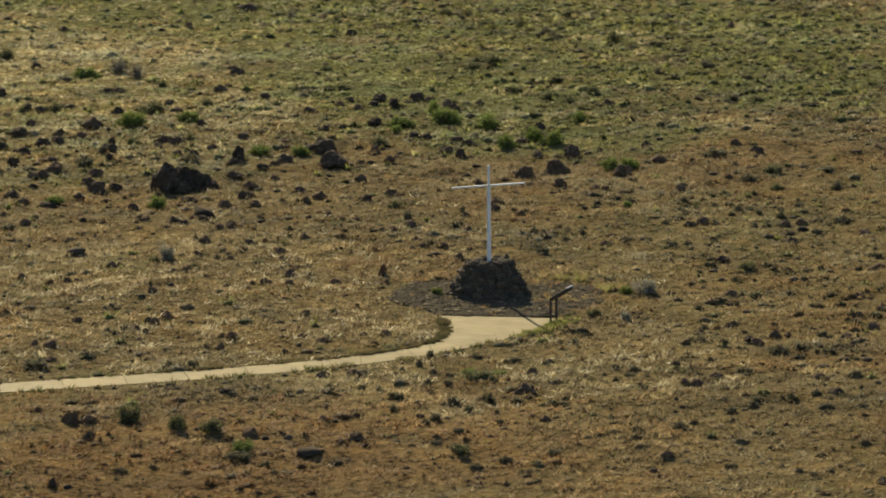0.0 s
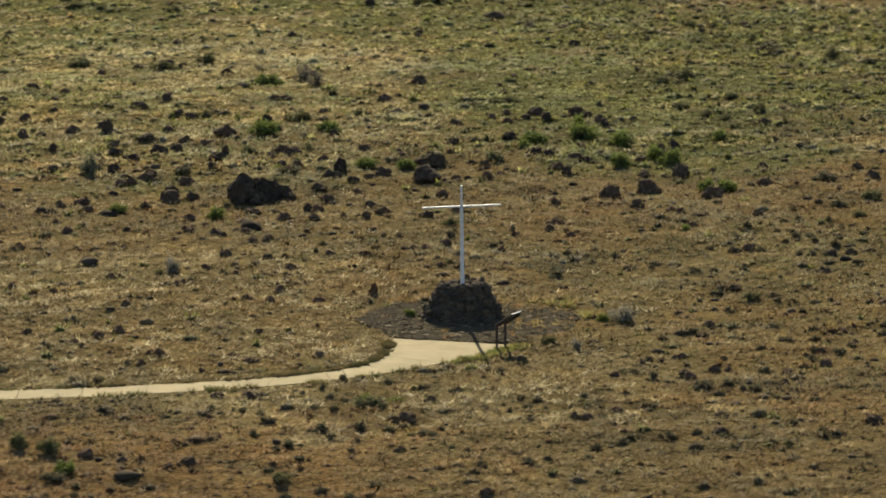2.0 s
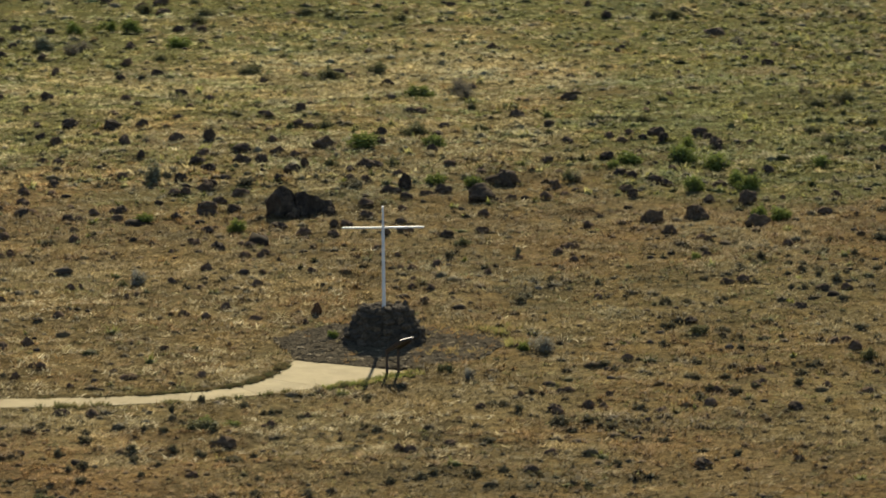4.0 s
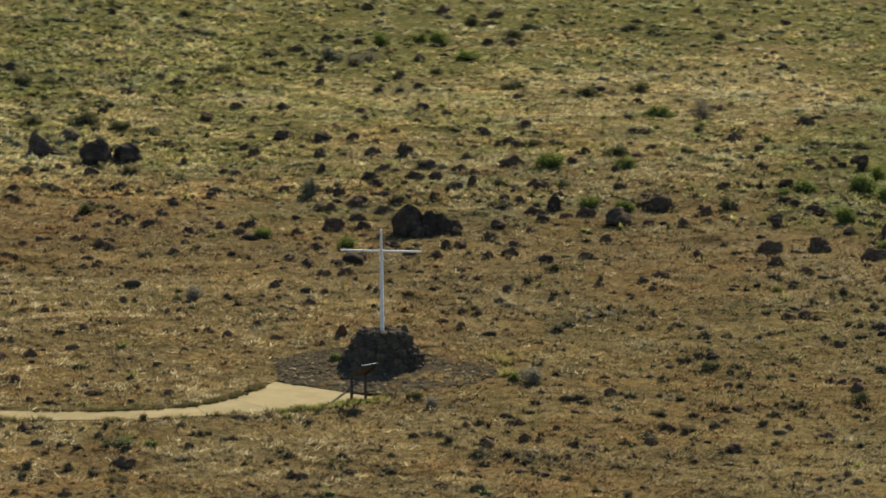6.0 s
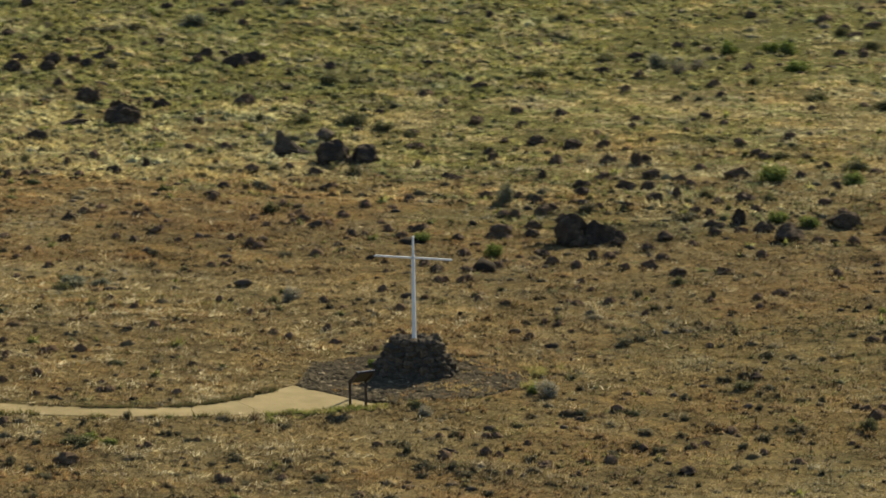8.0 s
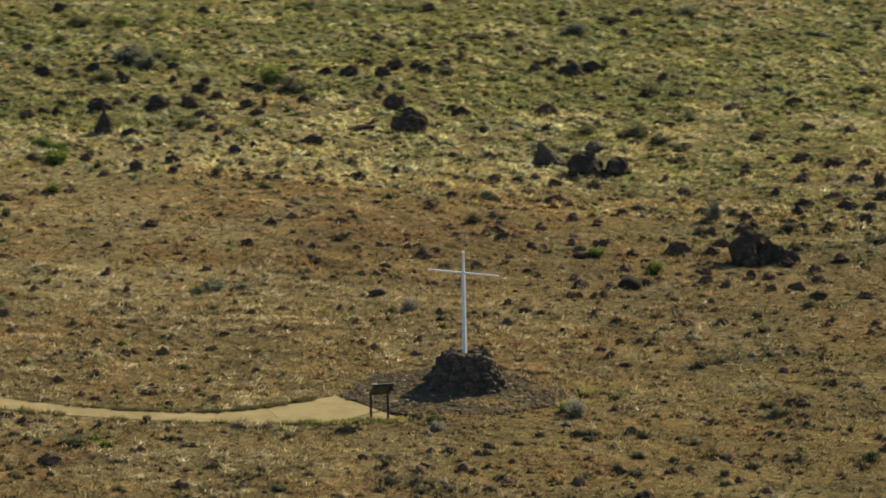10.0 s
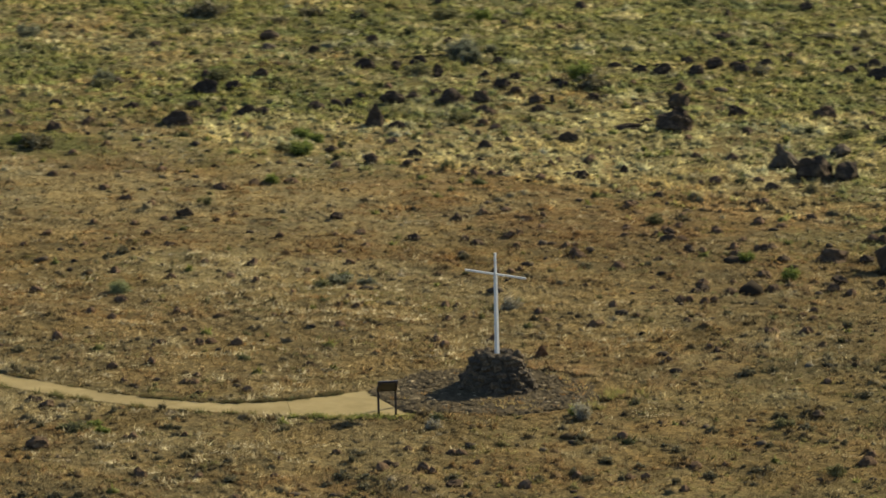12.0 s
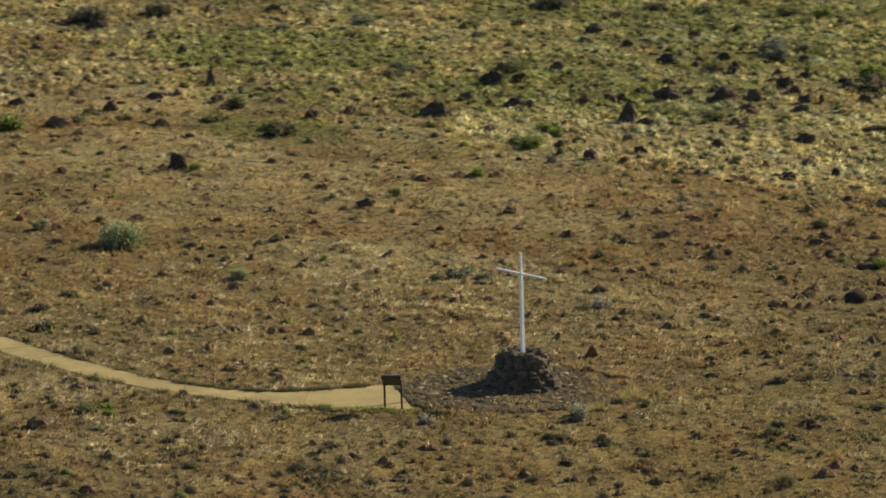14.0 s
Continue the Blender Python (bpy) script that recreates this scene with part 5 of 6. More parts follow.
LOWER, MIDDLE, UPPER, FLANK, EAST = (-62, 26, -32, 31), (-98, 46, 30, 62), (-90, 52, 61, 104), (-86, -61, 12, 31), (25.5, 36, 8, 31)
GRASS_PLOTS = [
    (100000, 101, LOWER, 11, 0.175, 0.0145),
    (13000, 102, LOWER, 20, 0.16, 0.016),
    (30000, 103, MIDDLE, 11, 0.2, 0.026),
    (15000, 113, (-22, 24, 32, 70), 11, 0.18, 0.026),
    (10500, 104, MIDDLE, 22, 0.24, 0.033),
    (22000, 105, UPPER, 9, 0.24, 0.038),
    (9500, 106, UPPER, 22, 0.3, 0.042),
    (3600, 111, MIDDLE, 40, 0.31, 0.03),
    (4200, 112, UPPER, 40, 0.37, 0.038),
    (6000, 107, FLANK, 10, 0.2, 0.028),
    (2600, 108, FLANK, 16, 0.34, 0.04),
    (2600, 109, EAST, 10, 0.18, 0.025),
    (900, 110, EAST, 16, 0.26, 0.033),
    (4600, 114, LOWER, 40, 0.26, 0.02, None, 0.0, 0.8),
]
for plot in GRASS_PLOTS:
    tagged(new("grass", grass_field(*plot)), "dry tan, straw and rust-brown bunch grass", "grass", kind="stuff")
# pale straw that also puts sunlit grass crests into the stalk colour
PALE_STRAW = ((0.52, 0.455, 0.28), (0.43, 0.36, 0.195), (0.58, 0.52, 0.35))
for count, seed, region in ((5600, 781, (-25, -1, -9, 11)), (900, 785, (-8, 3, -16, -9)), (2600, 783, (-44, 6, -8, 26))):
    tagged(new("straw_wisps", grass_field(count, seed, region, 11, 0.2, 0.011, PALE_STRAW, 0.0, 0.5)), "pale straw stalks in loose drifts, partly in place of lit grass crests", "grass", kind="stuff")


def rock_skirts(seed):
    """Grass grown up against the feet of the rocks."""
    g = np.random.default_rng(seed)
    spots = np.array(ROCK_SPOTS)
    spots = np.repeat(spots, np.clip(spots[:, 2] * np.where(spots[:, 1] < 16, 44, 60), 7, 32).astype(int), 0)
    n, blades = len(spots), 9
    a = g.uniform(0, 2 * np.pi, n)
    far = spots[:, 2] * g.uniform(0.95, 1.35, n)
    x, y = spots[:, 0] + far * np.cos(a), spots[:, 1] + far * np.sin(a)
    keep = (off_path(x, y) > 0.08) & (off_pad(x, y) > 0.1)
    x, y, a = x[keep], y[keep], a[keep]
    n = len(x)
    tint = grass_tint(x, y, g)[1] * 1.05
    height = g.uniform(0.07, 0.2, n) * np.where(y < 16, 1.0, 1.2)
    turn = g.uniform(0, 2 * np.pi, (n, blades))
    bx, by = x[:, None] + 0.06 * np.cos(turn), y[:, None] + 0.06 * np.sin(turn)
    reach = height[:, None] * g.uniform(0.1, 1.1, turn.shape)
    tx, ty, tz = bx + reach * np.cos(turn), by + reach * np.sin(turn), height[:, None] * g.uniform(0.5, 1.0, turn.shape)
    half = np.where(y < 30, 0.014, 0.026)[:, None] * g.uniform(0.7, 1.3, turn.shape)
    way = g.uniform(0, 2 * np.pi, turn.shape)
    z = land(x, y)[:, None] - 0.01
    verts = np.stack([np.stack([bx - half * np.cos(way), by - half * np.sin(way), z + 0 * bx], -1), np.stack([bx + half * np.cos(way), by + half * np.sin(way), z + 0 * bx], -1), np.stack([tx, ty, z + tz], -1)], 2).reshape(-1, 3)
    out = np.stack([np.cos(turn) * 0.5, np.sin(turn) * 0.5, np.full(turn.shape, 0.8)], -1) + g.normal(0, 0.12, (*turn.shape, 3))
    normals = np.repeat((out / np.linalg.norm(out, axis=-1, keepdims=True)).reshape(-1, 3), 3, 0)
    tris = np.arange(len(verts)).reshape(-1, 3)
    return mesh_of("grass", verts, faced(verts, tris, normals), GRASS, np.repeat(tint, blades * 3, 0), smooth=True, normals=normals)


tagged(new("grass", rock_skirts(795)), "dry grass grown up round the feet of rocks", "grass", kind="stuff")
DARK_SAGE = ((0.06, 0.06, 0.032), (0.085, 0.083, 0.048), (0.085, 0.07, 0.042), (0.048, 0.045, 0.028))
for count, seed, region in ((115, 771, LOWER), (45, 774, (3, 24, -28, 22))):
    tagged(new("dark_sage", grass_field(count, seed, region, 36, 0.2, 0.034, DARK_SAGE)), "small dark sage clumps dotted through the grass", "scrub", kind="stuff")
tagged(new("slope_scrub", grass_field(8500, 772, (-100, 55, 28, 104), 22, 0.33, 0.044, ((0.24, 0.25, 0.07), (0.17, 0.18, 0.05), (0.34, 0.32, 0.12), (0.12, 0.125, 0.04), (0.09, 0.092, 0.034)), 0.9)), "yellow-green and olive scrub clumps on the far slope", "scrub", kind="stuff")
tagged(new("scrub", grass_field(9000, 773, (-100, 50, -32, 104), 18, 0.24, 0.036, ((0.14, 0.145, 0.042), (0.09, 0.092, 0.034), (0.17, 0.18, 0.045), (0.14, 0.115, 0.052)), 0.85)), "low olive and dark green scrub clumps in grassland", "scrub", kind="stuff")


# ---- scrub ----
def foliage(seed, leaves, wide, high, leaf, tint, vary=0.3, ragged=0.35, sprays=9):
    """Corners, triangles and colours of a ragged bush about the origin: leaf clusters along many sprays, with gaps."""
    g = np.random.default_rng(seed)
    heads = g.normal(0, 1, (sprays, 3))
    heads[:, 2] = np.abs(heads[:, 2]) * 0.9 + 0.25
    heads /= np.linalg.norm(heads, axis=1, keepdims=True)
    heads *= g.uniform(1 - ragged, 1.0, (sprays, 1))
    own = g.integers(0, sprays, leaves)
    p = heads[own] * g.random((leaves, 1)) ** 0.45 + g.normal(0, 0.15, (leaves, 3))
    p = p * np.array([wide / 2, wide / 2, high]) 
    p[:, 2] = np.abs(p[:, 2])
    u = g.normal(0, 1, (leaves, 3))
    u /= np.linalg.norm(u, axis=1, keepdims=True)
    w = np.cross(u, g.normal(0, 1, (leaves, 3)))
    w /= np.linalg.norm(w, axis=1, keepdims=True)
    size = leaf * g.uniform(0.6, 1.4, (leaves, 1))
    verts = np.stack([p - u * size, p + w * size * 0.45, p + u * size, p - w * size * 0.45], 1).reshape(-1, 3)
    i = 4 * np.arange(leaves)
    tris = np.concatenate([np.stack([i, i + 1, i + 2], 1), np.stack([i, i + 2, i + 3], 1)])
    # leaves darken towards the base: shade inside the bush put into the colour
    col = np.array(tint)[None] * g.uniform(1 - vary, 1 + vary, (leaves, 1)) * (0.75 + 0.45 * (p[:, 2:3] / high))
    return verts, tris, np.repeat(col, 4, 0)


def twigs(seed, wide, high, count=9):
    bm = bmesh.new()
    rr = random.Random(seed)
    for _ in range(count):
        a, d = rr.uniform(0, 6.28), rr.uniform(0.1, 0.42)
        tip = Vector((math.cos(a) * wide * d, math.sin(a) * wide * d, high * rr.uniform(0.5, 0.9)))
        turn = Vector((0, 0, 1)).rotation_difference(tip.normalized()).to_matrix().to_4x4()
        bmesh.ops.create_cone(bm, segments=5, radius1=0.014, radius2=0.004, depth=tip.length, matrix=Matrix.Translation(tip / 2) @ turn)
    return bm


def bush_kind(name, label, seed, leaves, wide, high, leaf, tint, **more):
    bush = tagged(new(name), label, "bush")
    part("woody_base", twigs(seed, wide, high), WOOD, bush)
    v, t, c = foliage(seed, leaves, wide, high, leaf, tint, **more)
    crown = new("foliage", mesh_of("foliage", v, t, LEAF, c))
    crown.parent = bush
    return bush


GREEN, OLIVE, SAGE, DARK = (0.175, 0.205, 0.05), (0.155, 0.148, 0.066), (0.185, 0.186, 0.118), (0.15, 0.132, 0.075)
SORTS = {
    "green": [bush_kind("rabbitbrush", "bright green rabbitbrush growing in dry grass", 300 + k, 1500, 1.0, 0.5, 0.05, GREEN) for k in range(3)],
    "olive": [bush_kind("scrub_bush", "olive green scrub bush in dry grass", 310 + k, 1300, 1.0, 0.48, 0.046, OLIVE) for k in range(3)],
    "sage": [bush_kind("sagebrush", "grey-green sagebrush with bare grey stems", 320 + k, 2000, 1.0, 0.6, 0.045, SAGE) for k in range(3)],
    "dome": [bush_kind("sagebrush", "large dense pale green sagebrush dome", 340, 4600, 1.0, 0.5, 0.028, (0.235, 0.25, 0.12), vary=0.45, ragged=0.14, sprays=40)],
    "silver": [bush_kind("dry_sagebrush", "silvery grey half-dead sagebrush beside the gravel pad", 350, 1500, 1.0, 0.6, 0.036, (0.3, 0.275, 0.2), ragged=0.5)],
    "twiggy": [bush_kind("bare_shrub", "bare grey twiggy shrub in straw grass", 360, 1100, 1.0, 0.55, 0.03, (0.2, 0.175, 0.125), ragged=0.6)],
    "dark": [bush_kind("dark_scrub", "dark green low scrub bush in dry grass", 330 + k, 620, 1.0, 0.45, 0.075, DARK) for k in range(4)],
}
used = set()


def bush(sort, x, y, wide, tall=1.0, k=None, turn=None):
    rr = random.Random(int(x * 131 + y * 977))
    k = rr.randrange(len(SORTS[sort])) if k is None else k
    turn = rr.uniform(0, 360) if turn is None else turn
    m = pose(x, y, float(land(x, y)) - 0.02, 0, 0, turn)
    kind = SORTS[sort][k]
    ob = kind if (sort, k) not in used else copy_thing(kind, m)
    used.add((sort, k))
    ob.matrix_basis = m
    ob.scale = (wide, wide, wide * tall)
    return ob


def grow(sort, *rows):
    """Bushes of one sort: place, width and height of each."""
    for x, y, wide, high in rows:
        bush(sort, x, y, wide * 1.2, min(max((high * 1.1 + 0.04) / (0.58 * wide), 0.6), 2.0))


grow(
    "dark",
    (-15.4, -21.4, 0.24, 0.14), (-14.7, -21.6, 0.24, 0.09), (-9.5, -22.4, 0.39, 0.14), (-8.6, -24.3, 0.24, 0.08), (-8.5, -21.9, 0.34, 0.14), (-8.5, -23.3, 0.34, 0.14), (-7.9, -22.7, 0.29, 0.1), (-7.1, -21.8, 0.39, 0.14),
    (-4.6, -21.1, 0.3, 0.1), (-4, -20.2, 0.3, 0.17), (-3.5, -24.9, 0.34, 0.15), (-2, -26.7, 0.24, 0.08), (-18.2, -19.7, 0.39, 0.14), (-16.8, -12.5, 0.31, 0.11), (-15, -19.6, 0.58, 0.29), (-10.2, -18.3, 0.25, 0.1),
    (-9.4, -19.3, 0.3, 0.11), (-9.1, -15.4, 0.3, 0.19), (-8.9, -12.4, 0.25, 0.15), (-8.8, -17, 0.29, 0.13), (-8.5, -12.7, 0.25, 0.12), (-8.5, -13.8, 0.29, 0.14), (-8.4, -14, 0.3, 0.13), (-8.4, -16.8, 0.34, 0.19),
)
grow(
    "dark",
    (-8.4, -18.5, 0.34, 0.14), (-7.2, -15, 0.35, 0.14), (-7.1, -15.9, 0.28, 0.19), (-6.9, -12.4, 0.2, 0.1), (-6.9, -17.7, 0.21, 0.12), (-6.5, -16.4, 0.2, 0.1), (-6.4, -12.6, 0.25, 0.12), (-6.2, -14.7, 0.26, 0.11),
    (-6.1, -15, 0.22, 0.2), (-5.6, -12.2, 0.31, 0.15), (-5.4, -15.3, 0.35, 0.14), (-4.6, -16.2, 0.45, 0.16), (-4.4, -16.3, 0.25, 0.12), (-4, -15.4, 0.2, 0.1), (-3.9, -18.3, 0.29, 0.11), (-2.7, -20, 0.45, 0.16),
    (-1.4, -14.8, 0.25, 0.1), (-1.1, -13.2, 0.3, 0.1), (-1.1, -20, 0.3, 0.11), (-1, -12, 0.22, 0.13), (-0.7, -12.5, 0.35, 0.12), (-0.6, -18.8, 0.31, 0.17), (0.2, -18.4, 0.41, 0.16),
)
grow(
    "dark",
    (0.6, -15, 0.28, 0.11), (0.6, -17.9, 0.29, 0.14), (1.6, -18, 0.34, 0.18), (2.2, -13.8, 0.45, 0.16), (2.4, -18, 0.31, 0.12), (2.9, -19.8, 0.31, 0.11), (4.6, -12.5, 0.3, 0.11),
    (5.4, -16.8, 0.29, 0.15), (5.7, -12.2, 0.42, 0.15), (6.9, -14, 0.3, 0.15), (8.7, -15.7, 0.25, 0.2), (12.8, -14, 0.25, 0.12), (-19.1, -4.8, 0.63, 0.22), (-16.5, -6.3, 0.74, 0.26), (-14.8, -5.6, 0.49, 0.17),
    (-12.9, -7.5, 0.36, 0.18), (-12.2, -7.5, 0.3, 0.18), (-9.7, -11.9, 0.26, 0.15), (-6.2, -9.9, 0.23, 0.18), (-5.9, -11.5, 0.27, 0.11), (-5.4, -8.7, 0.23, 0.21), (-4.8, -8.5, 0.16, 0.1), (-4.2, -9.4, 0.26, 0.13),
)
grow(
    "dark",
    (-4.2, -9.2, 0.21, 0.11), (-3.7, -10.3, 0.22, 0.09), (-3.5, -10.3, 0.19, 0.15), (-3.3, -10.2, 0.21, 0.11), (-2.7, -10.9, 0.23, 0.1), (-2.2, -7.2, 0.21, 0.11), (-0.8, -8.5, 0.42, 0.15), (0.2, -6.9, 0.32, 0.12),
    (2.6, -9.3, 0.31, 0.11), (2.9, -9.3, 0.31, 0.11), (3.3, -10.1, 0.26, 0.25), (3.8, -7.6, 0.26, 0.13), (4.4, -11.6, 0.61, 0.21), (5.1, -11.5, 0.41, 0.14), (6.4, -11.9, 0.25, 0.09), (6.5, -4.2, 0.29, 0.14),
    (6.7, -9.8, 0.47, 0.16), (8.5, -8.4, 0.41, 0.14), (8.6, -5.5, 0.42, 0.15), (8.9, -7.3, 0.26, 0.2), (9.6, -5.3, 0.32, 0.11), (9.6, -7.6, 0.4, 0.19), (10.2, -6.9, 0.21, 0.13),
)
grow(
    "dark",
    (10.7, -10.2, 0.26, 0.09), (11.6, -6.2, 0.3, 0.17), (11.8, -5, 0.42, 0.15), (12.1, -8.8, 0.31, 0.11), (13.1, -4.8, 0.21, 0.1), (-20.9, -2.5, 0.64, 0.22), (6.2, -3.7, 0.43, 0.15), (8.3, -0.4, 0.33, 0.12),
    (8.4, -2.7, 0.2, 0.1), (8.6, 2.3, 0.24, 0.14), (8.8, 2.4, 0.25, 0.16), (9, -2.9, 0.38, 0.13), (10.3, 1.5, 0.5, 0.17), (10.6, -0.7, 0.25, 0.13), (11.4, 0.7, 0.32, 0.11),
    (11.8, -3.5, 0.16, 0.08), (12, 0.9, 0.25, 0.12), (12.3, -3.6, 0.31, 0.11), (12.5, -3.4, 0.33, 0.12), (14.6, 2.1, 0.46, 0.16), (-25, 9.1, 0.53, 0.21), (-24.8, 8.3, 0.39, 0.15), (4.5, 6.3, 0.57, 0.2),
)
grow(
    "dark",
    (5.8, 10.1, 0.27, 0.17), (6.2, 8.4, 0.29, 0.1), (7.2, 9.3, 0.27, 0.19), (8.8, 7.4, 0.34, 0.12), (9, 6.1, 0.47, 0.17), (9.7, 6.3, 0.35, 0.13), (10.2, 5.7, 0.23, 0.12), (10.7, 10.2, 0.3, 0.1),
    (10.7, 6.2, 0.35, 0.13), (11, 7, 0.3, 0.1), (11.5, 4.7, 0.17, 0.09), (12, 11.9, 0.49, 0.17), (12.3, 9.6, 0.36, 0.13), (13.3, 8.6, 0.26, 0.14), (13.5, 10.8, 0.24, 0.13), (13.7, 8.4, 0.24, 0.1),
    (14, 11.3, 0.31, 0.18), (14.5, 10.7, 0.22, 0.15), (14.6, 11.7, 0.4, 0.15), (14.7, 6.6, 0.35, 0.13), (15, 9.9, 0.36, 0.23), (15.4, 10.9, 0.26, 0.12), (16.6, 11.8, 0.4, 0.14), (16.7, 8.6, 0.65, 0.23),
)
grow(
    "dark",
    (-14.9, 15.7, 0.43, 0.2), (-10.6, 17.2, 0.53, 0.19), (-9.2, 18.9, 0.26, 0.2), (2.7, 14, 0.31, 0.29), (5, 14.7, 0.25, 0.31), (12.7, 12.8, 0.31, 0.11), (12.7, 15.3, 0.38, 0.13),
    (13, 13.6, 0.33, 0.15), (13.4, 15.5, 0.38, 0.18), (13.8, 12.9, 0.31, 0.11), (14.2, 12.5, 0.33, 0.12), (14.7, 14.9, 0.31, 0.15), (15.2, 18.9, 0.41, 0.14), (15.3, 15.2, 0.34, 0.16), (16.3, 14.8, 0.27, 0.14),
    (16.3, 13.5, 0.27, 0.14), (17.6, 18, 0.62, 0.22), (19.8, 15.3, 0.41, 0.29), (21.3, 18.9, 0.7, 0.24), (-55, 21.4, 0.74, 0.36), (-45.2, 24.1, 1.4, 0.61), (18.9, 23.6, 0.86, 0.3), (-65.1, 35.1, 0.89, 0.31),
)
grow(
    "dark",
    (-63, 35.6, 0.71, 0.25), (-15, 36.4, 0.43, 0.34), (-3.9, 30.3, 0.63, 0.34), (-0.1, 29.5, 0.83, 0.34), (28.5, 34.8, 0.7, 0.24), (-81.8, 39.5, 2.2, 0.96), (-81.2, 43.1, 1.7, 0.74),
    (26.3, 37.7, 0.63, 0.28), (29.9, 43.7, 0.57, 0.2), (26.8, 44.5, 0.57, 0.2), (26.9, 46.3, 0.58, 0.2), (29.7, 47.4, 0.75, 0.26), (-65.2, 60.1, 0.94, 0.41), (-38.8, 52.2, 1.6, 0.7), (-35.1, 52.5, 0.58, 0.2),
    (19.9, 54.5, 0.68, 0.24), (29.5, 55.1, 0.69, 0.24), (30.8, 55.2, 0.69, 0.24), (-71.4, 60.7, 1.15, 0.4), (-71.7, 62.6, 0.97, 0.34), (-70.5, 60.5, 1.7, 0.74), (-66.5, 63.8, 1.15, 0.4), (-64.4, 65.5, 1.15, 0.4),
)
grow(
    "dark",
    (-35.8, 60.9, 1.03, 0.45), (-27.5, 62.5, 0.77, 0.31), (27.8, 60.7, 1.23, 0.43), (-45.5, 75.5, 1.1, 0.39), (-43.9, 69.4, 0.72, 0.25), (-43.8, 74.9, 0.64, 0.23), (-43.2, 75.5, 0.91, 0.32), (-41.4, 74, 1.1, 0.39),
    (-41.4, 76.9, 0.74, 0.34), (-40.2, 85, 1.14, 0.4),
)
grow(
    "olive",
    (-9.3, -20.8, 0.59, 0.21), (-16.2, -14.1, 0.66, 0.52), (-15.4, -15.9, 0.5, 0.39), (-14.7, -16.7, 0.6, 0.34), (1.6, -4.5, 0.5, 0.22), (9.6, 1.3, 0.62, 0.24), (14.2, -2.5, 0.49, 0.29),
    (-15, 8.7, 0.74, 0.26), (-53.5, 19.7, 0.65, 0.23), (-29.8, 18.4, 0.35, 0.33), (3.3, 16.7, 0.53, 0.19), (17.7, 15.9, 0.48, 0.19), (19.4, 19.5, 0.84, 0.29), (-52.7, 27.3, 1.1, 0.48),
    (-52.5, 21.3, 0.81, 0.29), (-50.1, 24.2, 0.81, 0.28), (-14.6, 26.2, 0.61, 0.33), (-8.7, 22.8, 0.4, 0.14), (-37, 30.3, 0.77, 0.27), (-27.9, 34.2, 0.44, 0.28), (-15.4, 36.9, 0.36, 0.34), (-0.7, 34.7, 0.57, 0.26),
)
grow(
    "olive",
    (1.6, 34.8, 0.57, 0.32), (8.1, 30.9, 0.7, 0.28), (-55.6, 38.4, 1.1, 0.48), (-53.8, 44, 1.2, 0.52), (-37, 41.2, 1, 0.43), (2.8, 43.4, 1.2, 0.42), (18.8, 43, 0.64, 0.29), (19, 40.3, 0.79, 0.28),
    (19.5, 39.2, 0.78, 0.27), (21.6, 41.3, 0.48, 0.31), (26.9, 36.7, 0.78, 0.27), (-48.4, 51.4, 1.39, 0.49), (-21.7, 48, 0.94, 0.33), (-19.5, 48.4, 1.41, 0.49), (-17.8, 47.1, 0.92, 0.32), (-16.2, 45.9, 0.61, 0.21),
    (-0.7, 45.4, 0.75, 0.26), (5.5, 44.3, 0.63, 0.22), (11.6, 46.5, 0.77, 0.27), (12.3, 46.5, 0.76, 0.27), (19.9, 50.9, 0.83, 0.29), (21.3, 52, 1, 0.35), (21.5, 45, 0.81, 0.28), (33.3, 44.7, 0.82, 0.29),
)
grow(
    "olive",
    (-67.3, 52.4, 1.14, 0.4), (-66.3, 54.5, 0.95, 0.33), (-24.9, 59.8, 1.01, 0.49), (30, 58.1, 0.7, 0.39), (-60.9, 67.8, 1.34, 0.54), (-57.8, 61.7, 0.84, 0.38), (-23.8, 60.2, 0.84, 0.36), (-17.2, 66, 1.02, 0.36),
    (-7.5, 67.4, 0.6, 0.32), (-3.5, 62.7, 1, 0.35), (0, 60.9, 0.83, 0.29), (2.1, 62.4, 0.92, 0.42), (27.3, 67.4, 0.9, 0.32), (28.5, 66, 0.54, 0.34), (29.4, 63.9, 1.07, 0.37), (32.3, 68.6, 0.73, 0.34),
    (39.3, 61.7, 1.08, 0.38), (-45.8, 73.3, 0.56, 0.21), (-43, 70, 0.55, 0.35), (-16.1, 72.7, 1.05, 0.37), (27.3, 72.3, 0.74, 0.34), (29.9, 76.1, 0.75, 0.26), (-43.4, 82.9, 0.85, 0.33), (-5.6, 87.6, 1.12, 0.39),
)
grow(
    "olive",
    (-6, 84, 1, 0.43), (-0.6, 87.6, 0.93, 0.33), (0.7, 86.6, 0.74, 0.26), (4, 84.7, 0.82, 0.49), (16.9, 86.4, 0.83, 0.41), (17.7, 86.2, 0.92, 0.4), (-23.5, 90, 0.66, 0.27), (-8.6, 88.5, 0.75, 0.39),
)
